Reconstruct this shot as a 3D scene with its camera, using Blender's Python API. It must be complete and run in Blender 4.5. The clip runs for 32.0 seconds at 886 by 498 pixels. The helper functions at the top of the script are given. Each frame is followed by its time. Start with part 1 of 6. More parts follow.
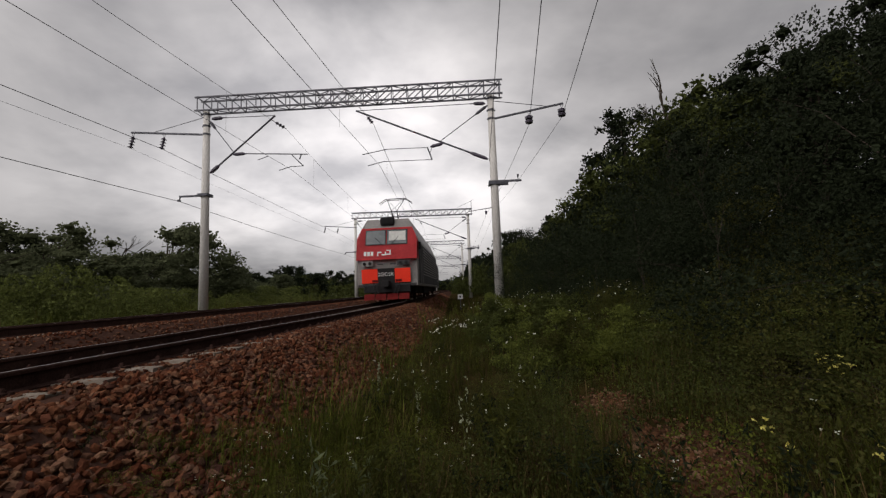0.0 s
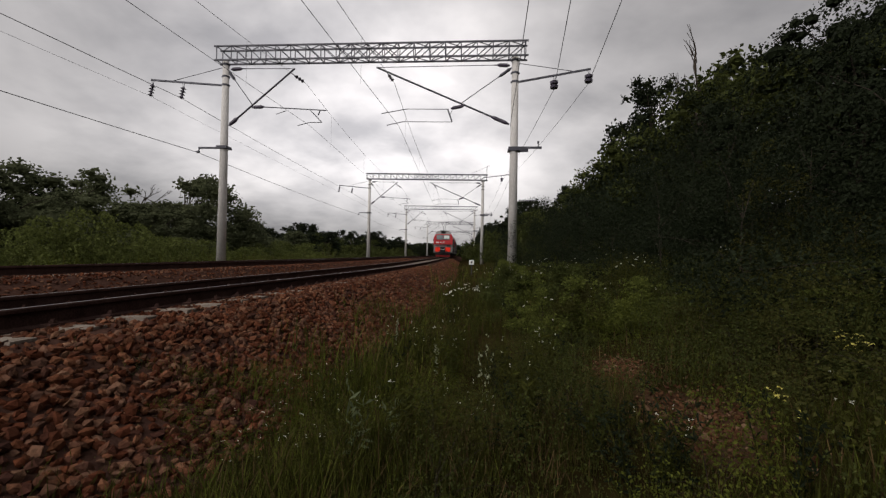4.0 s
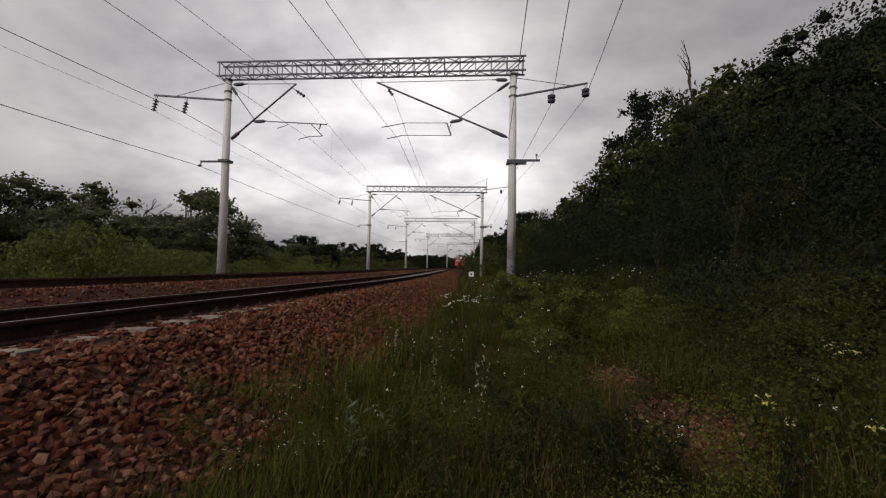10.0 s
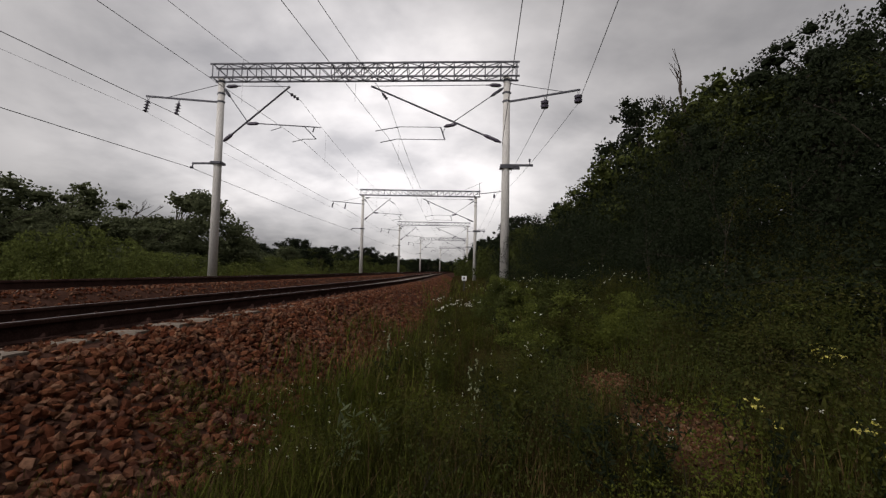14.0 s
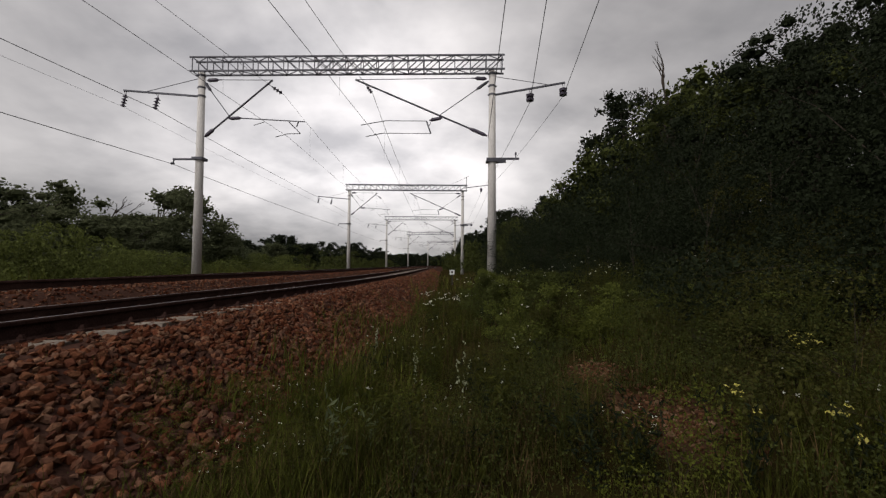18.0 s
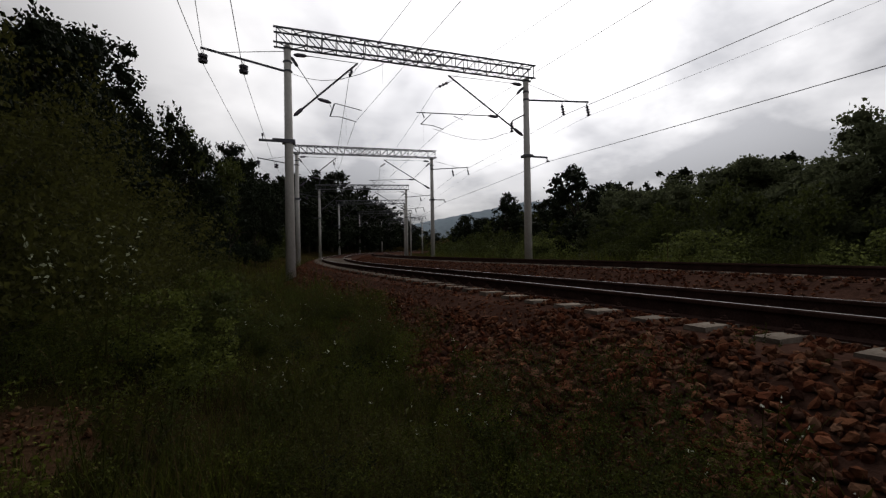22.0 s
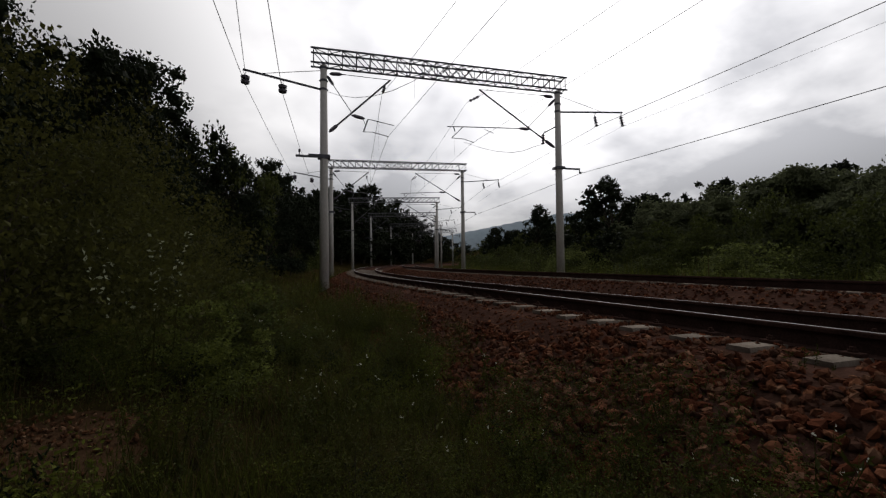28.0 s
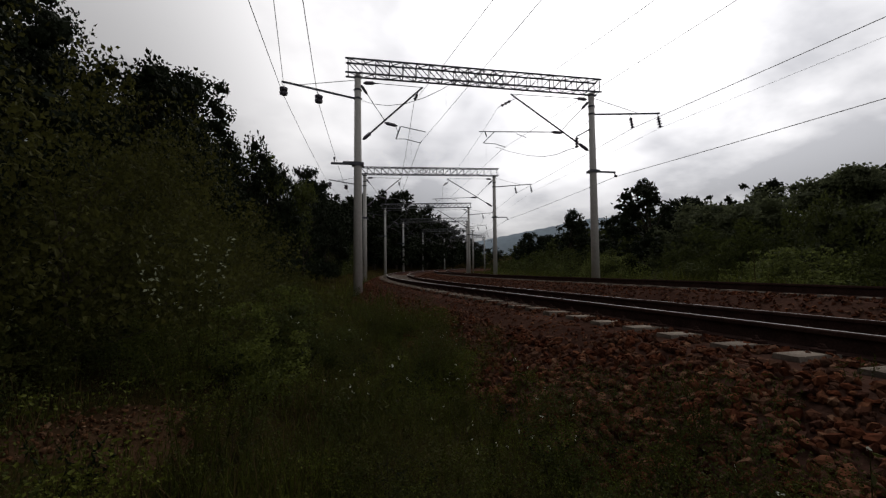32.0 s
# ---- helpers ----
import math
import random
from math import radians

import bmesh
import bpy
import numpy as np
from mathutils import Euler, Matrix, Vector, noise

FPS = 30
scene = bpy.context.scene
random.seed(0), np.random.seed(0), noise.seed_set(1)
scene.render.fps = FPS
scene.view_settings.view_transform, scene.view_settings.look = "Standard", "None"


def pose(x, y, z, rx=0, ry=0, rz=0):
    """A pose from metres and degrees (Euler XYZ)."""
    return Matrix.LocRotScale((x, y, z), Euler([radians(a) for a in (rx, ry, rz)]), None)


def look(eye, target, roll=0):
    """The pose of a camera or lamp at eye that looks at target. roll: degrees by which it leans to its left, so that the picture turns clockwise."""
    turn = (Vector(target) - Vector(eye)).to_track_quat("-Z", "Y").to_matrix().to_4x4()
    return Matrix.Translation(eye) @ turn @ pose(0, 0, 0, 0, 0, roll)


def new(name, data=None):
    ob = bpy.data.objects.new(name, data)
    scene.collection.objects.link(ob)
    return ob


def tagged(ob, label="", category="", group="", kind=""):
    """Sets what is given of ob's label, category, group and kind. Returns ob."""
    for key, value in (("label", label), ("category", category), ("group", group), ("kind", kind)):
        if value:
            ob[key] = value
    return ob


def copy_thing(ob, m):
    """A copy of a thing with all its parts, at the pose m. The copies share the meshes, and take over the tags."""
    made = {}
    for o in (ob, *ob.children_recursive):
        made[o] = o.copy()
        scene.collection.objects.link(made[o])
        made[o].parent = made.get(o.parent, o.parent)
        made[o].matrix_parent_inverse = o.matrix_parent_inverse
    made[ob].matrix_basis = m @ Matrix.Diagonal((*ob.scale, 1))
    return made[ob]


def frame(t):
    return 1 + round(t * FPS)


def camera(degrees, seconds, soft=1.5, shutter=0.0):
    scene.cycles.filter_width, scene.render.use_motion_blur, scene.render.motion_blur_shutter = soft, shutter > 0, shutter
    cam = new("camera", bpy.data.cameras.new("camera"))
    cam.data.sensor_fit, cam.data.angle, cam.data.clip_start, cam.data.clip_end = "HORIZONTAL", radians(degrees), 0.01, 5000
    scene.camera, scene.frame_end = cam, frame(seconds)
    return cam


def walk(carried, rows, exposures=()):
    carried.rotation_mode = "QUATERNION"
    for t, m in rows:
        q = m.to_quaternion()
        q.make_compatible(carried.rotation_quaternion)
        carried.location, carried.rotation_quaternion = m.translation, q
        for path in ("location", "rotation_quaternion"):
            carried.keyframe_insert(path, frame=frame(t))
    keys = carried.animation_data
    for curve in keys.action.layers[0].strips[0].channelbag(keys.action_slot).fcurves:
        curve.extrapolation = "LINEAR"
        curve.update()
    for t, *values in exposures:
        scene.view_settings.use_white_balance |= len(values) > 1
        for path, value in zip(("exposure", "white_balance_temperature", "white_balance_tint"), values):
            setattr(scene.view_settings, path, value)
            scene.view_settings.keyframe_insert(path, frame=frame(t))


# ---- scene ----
cam = camera(93.3, 32.0, soft=1.3)
# seconds, eye x y z, yaw, pitch, roll
PATH = [
    (0.0, -0.263, -0.152, 0.444, 2.87, 5.49, 2.03),
    (0.5, -0.301, -0.162, 0.421, -0.14, 1.88, -0.56),
    (1.0, -0.338, -0.172, 0.398, 3.39, 3.41, -2.25),
    (1.5, -0.366, -0.180, 0.397, 4.00, 1.97, -2.08),
    (2.0, -0.393, -0.189, 0.397, 3.93, 1.47, -2.01),
    (2.5, -0.397, -0.200, 0.398, 4.40, 2.33, -1.61),
    (3.0, -0.401, -0.211, 0.400, 4.00, 2.23, -1.41),
    (3.5, -0.400, -0.220, 0.399, 4.19, 1.17, -1.14),
    (5.5, -0.394, -0.254, 0.395, 4.20, 0.45, -1.28),
    (6.0, -0.392, -0.263, 0.394, 3.60, 0.88, -1.94),
    (6.5, -0.387, -0.269, 0.394, 3.82, 0.38, -1.71),
    (7.0, -0.383, -0.276, 0.394, 4.23, 0.05, -1.22),
    (7.5, -0.378, -0.282, 0.395, 4.29, 0.43, -1.03),
    (8.0, -0.373, -0.289, 0.395, 4.28, 0.80, -1.13),
    (8.5, -0.368, -0.296, 0.395, 4.86, 1.55, -1.16),
    (9.0, -0.363, -0.302, 0.395, 5.03, 1.81, -0.79),
    (9.5, -0.364, -0.304, 0.395, 4.60, 2.05, -0.80),
    (10.0, -0.366, -0.306, 0.395, 4.22, 2.40, -0.97),
    (10.5, -0.367, -0.307, 0.395, 4.00, 1.78, -0.83),
    (11.0, -0.368, -0.309, 0.395, 3.45, 2.38, -1.12),
    (11.5, -0.369, -0.310, 0.395, 3.56, 2.31, -1.28),
    (12.0, -0.371, -0.312, 0.394, 3.33, 2.56, -1.04),
    (12.5, -0.372, -0.314, 0.394, 3.27, 2.86, -0.78),
    (13.0, -0.373, -0.315, 0.394, 3.17, 3.46, -1.18),
    (13.5, -0.373, -0.316, 0.394, 3.06, 2.78, -1.05),
    (14.0, -0.372, -0.317, 0.393, 3.24, 2.96, -1.28),
    (14.5, -0.371, -0.318, 0.393, 3.50, 2.68, -1.26),
    (16.5, -0.369, -0.322, 0.391, 3.16, 1.93, 0.32),
    (17.0, -0.368, -0.323, 0.391, 2.70, 2.30, -0.24),
    (17.5, -0.363, -0.320, 0.390, 1.80, 2.38, -0.14),
    (18.0, -0.359, -0.316, 0.389, 1.61, 2.20, -0.41),
    (18.5, -0.354, -0.313, 0.388, 2.08, 0.97, -0.53),
    (19.0, -0.349, -0.310, 0.387, 2.70, 1.53, -0.39),
    (19.5, -0.364, -0.300, 0.384, 8.21, 2.09, -0.23),
    (20.0, -0.380, -0.420, 0.352, 33.34, 2.58, -0.12),
    (20.1, -0.392, -0.476, 0.354, 42.30, 2.80, 0.20),
    (20.2, -0.404, -0.532, 0.368, 50.90, 3.00, 0.50),
    (20.3, -0.416, -0.588, 0.385, 60.50, 3.10, 0.75),
    (20.4, -0.427, -0.644, 0.405, 70.20, 3.15, 0.90),
    (20.5, -0.437, -0.700, 0.418, 80.00, 3.10, 0.95),
    (20.6, -0.442, -0.748, 0.415, 89.50, 2.55, 0.90),
    (20.7, -0.446, -0.792, 0.405, 99.20, 1.90, 0.90),
    (20.8, -0.449, -0.830, 0.394, 106.80, 1.25, 0.80),
    (20.9, -0.450, -0.852, 0.384, 114.10, 0.70, 0.60),
    (21.0, -0.449, -0.866, 0.376, 121.10, 0.25, 0.45),
    (21.5, -0.410, -0.790, 0.365, 142.68, -0.59, 1.99),
    (22.0, -0.356, -0.735, 0.361, 151.00, 0.04, 0.96),
    (22.5, -0.347, -0.725, 0.364, 157.04, 1.94, 1.50),
    (23.0, -0.338, -0.716, 0.367, 158.19, 1.34, 1.16),
    (23.5, -0.339, -0.716, 0.369, 158.39, 1.35, 0.88),
    (24.0, -0.340, -0.717, 0.370, 157.68, 1.39, 0.72),
    (24.5, -0.340, -0.717, 0.372, 157.25, 1.37, 0.22),
    (26.5, -0.343, -0.719, 0.377, 156.90, 1.05, 1.13),
    (27.0, -0.344, -0.719, 0.378, 157.64, 2.49, 0.83),
    (27.5, -0.345, -0.720, 0.380, 154.51, 2.75, 0.08),
    (28.0, -0.345, -0.720, 0.381, 155.16, 1.76, 0.70),
    (28.5, -0.344, -0.722, 0.383, 156.37, 1.59, 1.94),
    (29.0, -0.342, -0.724, 0.385, 158.17, 2.19, 2.17),
    (29.5, -0.340, -0.726, 0.386, 158.86, 1.83, 1.55),
    (30.0, -0.339, -0.728, 0.388, 159.26, 1.99, 1.23),
    (30.5, -0.339, -0.720, 0.383, 159.45, 2.32, 1.17),
    (31.0, -0.340, -0.711, 0.379, 159.38, 2.50, 1.34),
    (31.5, -0.340, -0.703, 0.374, 159.58, 2.40, 1.04),
    (32.0, -0.341, -0.694, 0.369, 159.51, 2.54, 0.58),
]
EXPOSURES = [(0.0, -0.06, 6680, 14), (0.8, 0.0, 6680, 14), (19.3, 0.0, 6680, 14), (20.0, -0.18, 6680, 14), (20.6, -0.2, 6680, 14), (21.2, -0.38, 6550, 13), (22.0, -0.53, 6500, 12), (32.0, -0.53, 6500, 12)]
walk(cam, [(t, pose(x, y, z + 0.02 + 0.04 * min(1.0, max(0.0, (t - 20.5) / 0.9)), 90 + p, r, w)) for t, x, y, z, w, p, r in PATH], EXPOSURES)

# ---------------------------------------------------------------- light
SUN_AZ, SUN_EL = radians(138), radians(48)     # azimuth counted from +y to the left
world = bpy.data.worlds.new("overcast_sky")
scene.world = world
world.use_nodes = True
wn, wl = world.node_tree.nodes, world.node_tree.links
wn.clear()


def wnode(kind, **kw):
    n = wn.new(kind)
    for k, v in kw.items():
        n.inputs[k].default_value = v
    return n


w_out = wnode("ShaderNodeOutputWorld")
w_bg = wnode("ShaderNodeBackground", Strength=1.0)
w_sky = wn.new("ShaderNodeTexSky")
w_sky.sky_type, w_sky.sun_disc = "NISHITA", False
w_sky.sun_elevation, w_sky.sun_rotation = SUN_EL, -SUN_AZ
w_skyk = wn.new("ShaderNodeVectorMath")
w_skyk.operation = "SCALE"
w_skyk.inputs["Scale"].default_value = 0.06
wl.new(w_sky.outputs[0], w_skyk.inputs[0])
w_tc = wn.new("ShaderNodeTexCoord")
# the cloud deck: the direction projected on a flat layer overhead
w_sep = wn.new("ShaderNodeSeparateXYZ")
wl.new(w_tc.outputs["Generated"], w_sep.inputs[0])


def wmath(op, a, b=None):
    n = wn.new("ShaderNodeMath")
    n.operation = op
    for i, v in enumerate((a, b)):
        if v is None:
            continue
        if hasattr(v, "links"):
            wl.new(v, n.inputs[i])
        else:
            n.inputs[i].default_value = v
    return n.outputs[0]


w_zc = wmath("MAXIMUM", w_sep.outputs["Z"], 0.0)
w_zd = wmath("ADD", w_zc, 0.30)
w_px, w_py = wmath("DIVIDE", w_sep.outputs["X"], w_zd), wmath("DIVIDE", w_sep.outputs["Y"], w_zd)
w_comb = wn.new("ShaderNodeCombineXYZ")
wl.new(w_px, w_comb.inputs[0])
wl.new(w_py, w_comb.inputs[1])
w_n1 = wnode("ShaderNodeTexNoise", Scale=0.62, Detail=6.0, Roughness=0.5, Distortion=0.35)
w_n2 = wnode("ShaderNodeTexNoise", Scale=2.6, Detail=6.0, Roughness=0.55, Distortion=0.2)
wl.new(w_comb.outputs[0], w_n1.inputs["Vector"])
wl.new(w_comb.outputs[0], w_n2.inputs["Vector"])
w_mixn = wmath("ADD", wmath("MULTIPLY", w_n1.outputs[0], 0.8), wmath("MULTIPLY", w_n2.outputs[0], 0.2))
w_ramp = wn.new("ShaderNodeValToRGB")
w_ramp.color_ramp.elements[0].position, w_ramp.color_ramp.elements[0].color = 0.42, (0.37, 0.375, 0.39, 1)
w_ramp.color_ramp.elements[1].position, w_ramp.color_ramp.elements[1].color = 0.585, (0.95, 0.945, 0.94, 1)
wl.new(w_mixn, w_ramp.inputs[0])
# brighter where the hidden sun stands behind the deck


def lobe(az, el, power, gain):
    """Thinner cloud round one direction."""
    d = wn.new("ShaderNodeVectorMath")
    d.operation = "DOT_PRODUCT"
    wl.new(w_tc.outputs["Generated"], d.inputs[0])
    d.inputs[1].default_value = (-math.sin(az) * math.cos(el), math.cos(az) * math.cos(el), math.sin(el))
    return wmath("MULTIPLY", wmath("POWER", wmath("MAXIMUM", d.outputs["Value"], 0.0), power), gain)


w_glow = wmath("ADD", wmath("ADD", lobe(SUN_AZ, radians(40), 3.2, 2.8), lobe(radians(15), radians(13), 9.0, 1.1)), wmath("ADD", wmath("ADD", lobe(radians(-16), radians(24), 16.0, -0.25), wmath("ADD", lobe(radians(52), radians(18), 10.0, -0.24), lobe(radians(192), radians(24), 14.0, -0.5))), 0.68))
# sky dimmed towards the zenith, mostly out of view, to lessen ground light
w_zenith_dim = wn.new("ShaderNodeMapRange")
w_zenith_dim.interpolation_type = "SMOOTHSTEP"
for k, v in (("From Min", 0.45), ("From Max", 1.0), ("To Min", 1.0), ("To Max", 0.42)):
    w_zenith_dim.inputs[k].default_value = v
wl.new(w_zc, w_zenith_dim.inputs["Value"])
w_low = wn.new("ShaderNodeMapRange")
w_low.interpolation_type = "SMOOTHSTEP"
for k, v in (("From Min", 0.0), ("From Max", 0.24), ("To Min", 0.44), ("To Max", 1.0)):
    w_low.inputs[k].default_value = v
wl.new(w_zc, w_low.inputs["Value"])
w_glow = wmath("MULTIPLY", wmath("MULTIPLY", w_glow, w_zenith_dim.outputs[0]), w_low.outputs[0])
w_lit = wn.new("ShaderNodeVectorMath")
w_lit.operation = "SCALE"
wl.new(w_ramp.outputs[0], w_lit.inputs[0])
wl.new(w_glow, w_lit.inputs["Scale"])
w_mix = wn.new("ShaderNodeMix")
w_mix.data_type = "RGBA"
w_mix.inputs[0].default_value = 0.93
wl.new(w_skyk.outputs[0], w_mix.inputs[6])
wl.new(w_lit.outputs[0], w_mix.inputs[7])
wl.new(w_mix.outputs[2], w_bg.inputs["Color"])
wl.new(w_bg.outputs[0], w_out.inputs[0])

sun = new("sun", bpy.data.lights.new("sun", "SUN"))
sun.data.energy, sun.data.angle, sun.data.color = 0.9, radians(30), (1.0, 0.96, 0.9)
sun.matrix_world = look((0, 0, 50), (math.sin(SUN_AZ) * math.cos(SUN_EL), -math.cos(SUN_AZ) * math.cos(SUN_EL), 50 - math.sin(SUN_EL)))


# ---------------------------------------------------------------- materials
def material(name, c1, c2, scale=4.0, rough=0.8, metal=0.0, bump=0.0, fine=None, vary=0.0, island=0.0, bump_scale=None, stretch=(1, 1, 1), world_space=False, palette=None):
    """A two-scale procedural surface: stains at `scale`, grain at `fine`; vary shifts the value object by object, island piece by piece."""
    m = bpy.data.materials.new(name)
    m.use_nodes = True
    n, l = m.node_tree.nodes, m.node_tree.links
    b = n["Principled BSDF"]
    b.inputs["Roughness"].default_value, b.inputs["Metallic"].default_value = rough, metal
    if rough >= 0.8:
        b.inputs["Specular IOR Level"].default_value = 0.0 if rough >= 0.9 else 0.15
    tc = n.new("ShaderNodeTexCoord")
    mp = n.new("ShaderNodeMapping")
    mp.inputs["Scale"].default_value = stretch
    if world_space:
        geo = n.new("ShaderNodeNewGeometry")
        l.new(geo.outputs["Position"], mp.inputs[0])
    else:
        l.new(tc.outputs["Object"], mp.inputs[0])
    big = n.new("ShaderNodeTexNoise")
    big.inputs["Scale"].default_value, big.inputs["Detail"].default_value, big.inputs["Roughness"].default_value = scale, 6, 0.6
    l.new(mp.outputs[0], big.inputs["Vector"])
    small = n.new("ShaderNodeTexNoise")
    small.inputs["Scale"].default_value, small.inputs["Detail"].default_value = fine or scale * 12, 4
    l.new(mp.outputs[0], small.inputs["Vector"])
    add = n.new("ShaderNodeMath")
    add.operation = "MULTIPLY_ADD"
    add.inputs[1].default_value = 0.45
    l.new(small.outputs[0], add.inputs[0])
    sc = n.new("ShaderNodeMath")
    sc.operation = "MULTIPLY"
    sc.inputs[1].default_value = 0.55
    l.new(big.outputs[0], sc.inputs[0])
    l.new(sc.outputs[0], add.inputs[2])
    ramp = n.new("ShaderNodeValToRGB")
    ramp.color_ramp.elements[0].position, ramp.color_ramp.elements[1].position = 0.36, 0.64
    ramp.color_ramp.elements[0].color, ramp.color_ramp.elements[1].color = (*c1, 1), (*c2, 1)
    l.new(add.outputs[0], ramp.inputs[0])
    col = ramp.outputs[0]
    if palette:
        # the kind of rock changes from piece to piece
        pr = n.new("ShaderNodeValToRGB")
        while len(pr.color_ramp.elements) < len(palette):
            pr.color_ramp.elements.new(0.5)
        for i, c in enumerate(palette):
            pr.color_ramp.elements[i].position, pr.color_ramp.elements[i].color = i / len(palette), (*c, 1)
        l.new((n.new("ShaderNodeObjectInfo") if vary else n.new("ShaderNodeNewGeometry")).outputs["Random" if vary else "Random Per Island"], pr.inputs[0])
        mx = n.new("ShaderNodeMix")
        mx.data_type, mx.blend_type = "RGBA", "MULTIPLY"
        mx.inputs[0].default_value = 1.0
        l.new(pr.outputs[0], mx.inputs[6])
        l.new(col, mx.inputs[7])
        col = mx.outputs[2]
    elif vary or island:
        hsv = n.new("ShaderNodeHueSaturation")
        mr = n.new("ShaderNodeMapRange")
        k = vary or island
        mr.inputs["To Min"].default_value, mr.inputs["To Max"].default_value = 1 - k, 1 + k
        if vary:
            l.new(n.new("ShaderNodeObjectInfo").outputs["Random"], mr.inputs["Value"])
        else:
            l.new(n.new("ShaderNodeNewGeometry").outputs["Random Per Island"], mr.inputs["Value"])
        l.new(mr.outputs[0], hsv.inputs["Value"])
        l.new(col, hsv.inputs["Color"])
        col = hsv.outputs[0]
    l.new(col, b.inputs["Base Color"])
    if bump:
        bp = n.new("ShaderNodeBump")
        bp.inputs["Strength"].default_value, bp.inputs["Distance"].default_value = bump, 0.02
        l.new(small.outputs[0] if bump_scale is None else big.outputs[0], bp.inputs["Height"])
        l.new(bp.outputs[0], b.inputs["Normal"])
    return m


def leafy(name, c1, c2, island=0.32, clear=0.35, rough=0.65):
    """Leaves: colour from leaf to leaf, a little light through them."""
    m = material(name, c1, c2, scale=0.9, rough=rough, island=island)
    n, l = m.node_tree.nodes, m.node_tree.links
    b = n["Principled BSDF"]
    b.inputs["Specular IOR Level"].default_value = 0.05
    tr = n.new("ShaderNodeBsdfTranslucent")
    mix = n.new("ShaderNodeMixShader")
    mix.inputs[0].default_value = clear
    l.new(b.inputs["Base Color"].links[0].from_socket, tr.inputs["Color"])
    l.new(b.outputs[0], mix.inputs[1])
    l.new(tr.outputs[0], mix.inputs[2])
    l.new(mix.outputs[0], n["Material Output"].inputs[0])
    return m


M_CONCRETE = material("pole_concrete", (0.42, 0.40, 0.37), (0.62, 0.60, 0.57), 1.1, 0.85, bump=0.25, fine=30, stretch=(1, 1, 0.25), vary=0.08)
M_SLEEPER = material("sleeper_concrete", (0.135, 0.11, 0.09), (0.27, 0.23, 0.19), 3.0, 0.9, bump=0.4, fine=45, vary=0.18)
M_GALV = material("painted_steel", (0.060, 0.060, 0.072), (0.115, 0.115, 0.13), 2.5, 0.55, metal=0.3, fine=30)
M_STEEL = material("dark_steel", (0.05, 0.05, 0.06), (0.10, 0.10, 0.115), 3.0, 0.5, metal=0.5, fine=40)
M_RAILSIDE = material("rail_rust", (0.030, 0.017, 0.0145), (0.076, 0.044, 0.037), 6.0, 0.9, metal=0.0, fine=60)
M_RAILTOP = material("rail_head", (0.125, 0.108, 0.100), (0.225, 0.202, 0.190), 5.0, 0.58, metal=0.75, fine=50)
M_PORCELAIN = material("insulator_glaze", (0.045, 0.038, 0.055), (0.095, 0.08, 0.11), 5.0, 0.25)
M_WIRE = material("wire_metal", (0.035, 0.035, 0.04), (0.07, 0.07, 0.075), 2.0, 0.5, metal=0.4)
M_BALLAST = material("ballast_bed_stone", (0.038, 0.020, 0.0150), (0.086, 0.046, 0.034), 1.2, 0.95, bump=0.8, fine=22, world_space=True)
ROCKS = [(1.18 * r, 1.14 * g, 1.2 * b) for r, g, b in [(0.036, 0.0140, 0.0090), (0.092, 0.0367, 0.0192), (0.150, 0.0713, 0.0384), (0.058, 0.0281, 0.0203), (0.165, 0.0980, 0.0600), (0.112, 0.0410, 0.0203), (0.045, 0.0238, 0.0181), (0.125, 0.0734, 0.0475), (0.078, 0.0292, 0.0158)]]
M_STONE = material("crushed_stone", (0.55, 0.52, 0.50), (1.35, 1.3, 1.25), 6.0, 0.9, bump=0.5, fine=40, island=0.6, palette=ROCKS)
M_STONE_ONE = material("crushed_stone_piece", (0.55, 0.52, 0.50), (1.35, 1.3, 1.25), 6.0, 0.9, bump=0.5, fine=40, vary=0.5, palette=ROCKS)
M_GROUND = material("soil_and_turf", (0.016, 0.013, 0.005), (0.038, 0.028, 0.010), 0.35, 0.95, bump=0.6, fine=9, world_space=True)
M_BARK = material("bark", (0.026, 0.021, 0.017), (0.07, 0.057, 0.045), 4.0, 0.95, bump=0.6, fine=30, stretch=(1, 1, 0.3))
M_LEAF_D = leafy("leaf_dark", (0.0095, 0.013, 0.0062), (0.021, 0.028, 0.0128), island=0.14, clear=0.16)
M_LEAF_M = leafy("leaf_middle", (0.034, 0.041, 0.011), (0.073, 0.085, 0.023))
# far-side leaves: distance haze put into a paler, greyer green
M_LEAF_S = leafy("leaf_hazed_green", (0.064, 0.074, 0.038), (0.122, 0.136, 0.070), island=0.15, clear=0.45)
M_LEAF_L = leafy("leaf_light", (0.074, 0.088, 0.023), (0.143, 0.164, 0.049), clear=0.45)
M_GRASS = leafy("grass_blade", (0.028, 0.030, 0.006), (0.064, 0.067, 0.013), clear=0.3)
M_GRASS_Y = leafy("grass_bright", (0.051, 0.059, 0.009), (0.110, 0.123, 0.021), clear=0.3)
M_DRY = leafy("dry_grass", (0.062, 0.040, 0.017), (0.125, 0.085, 0.038), clear=0.2)
M_PETAL_W = leafy("white_petal", (0.62, 0.62, 0.52), (0.80, 0.80, 0.70), island=0.15)
M_PETAL_Y = leafy("yellow_petal", (0.62, 0.55, 0.10), (0.80, 0.72, 0.25), island=0.15)
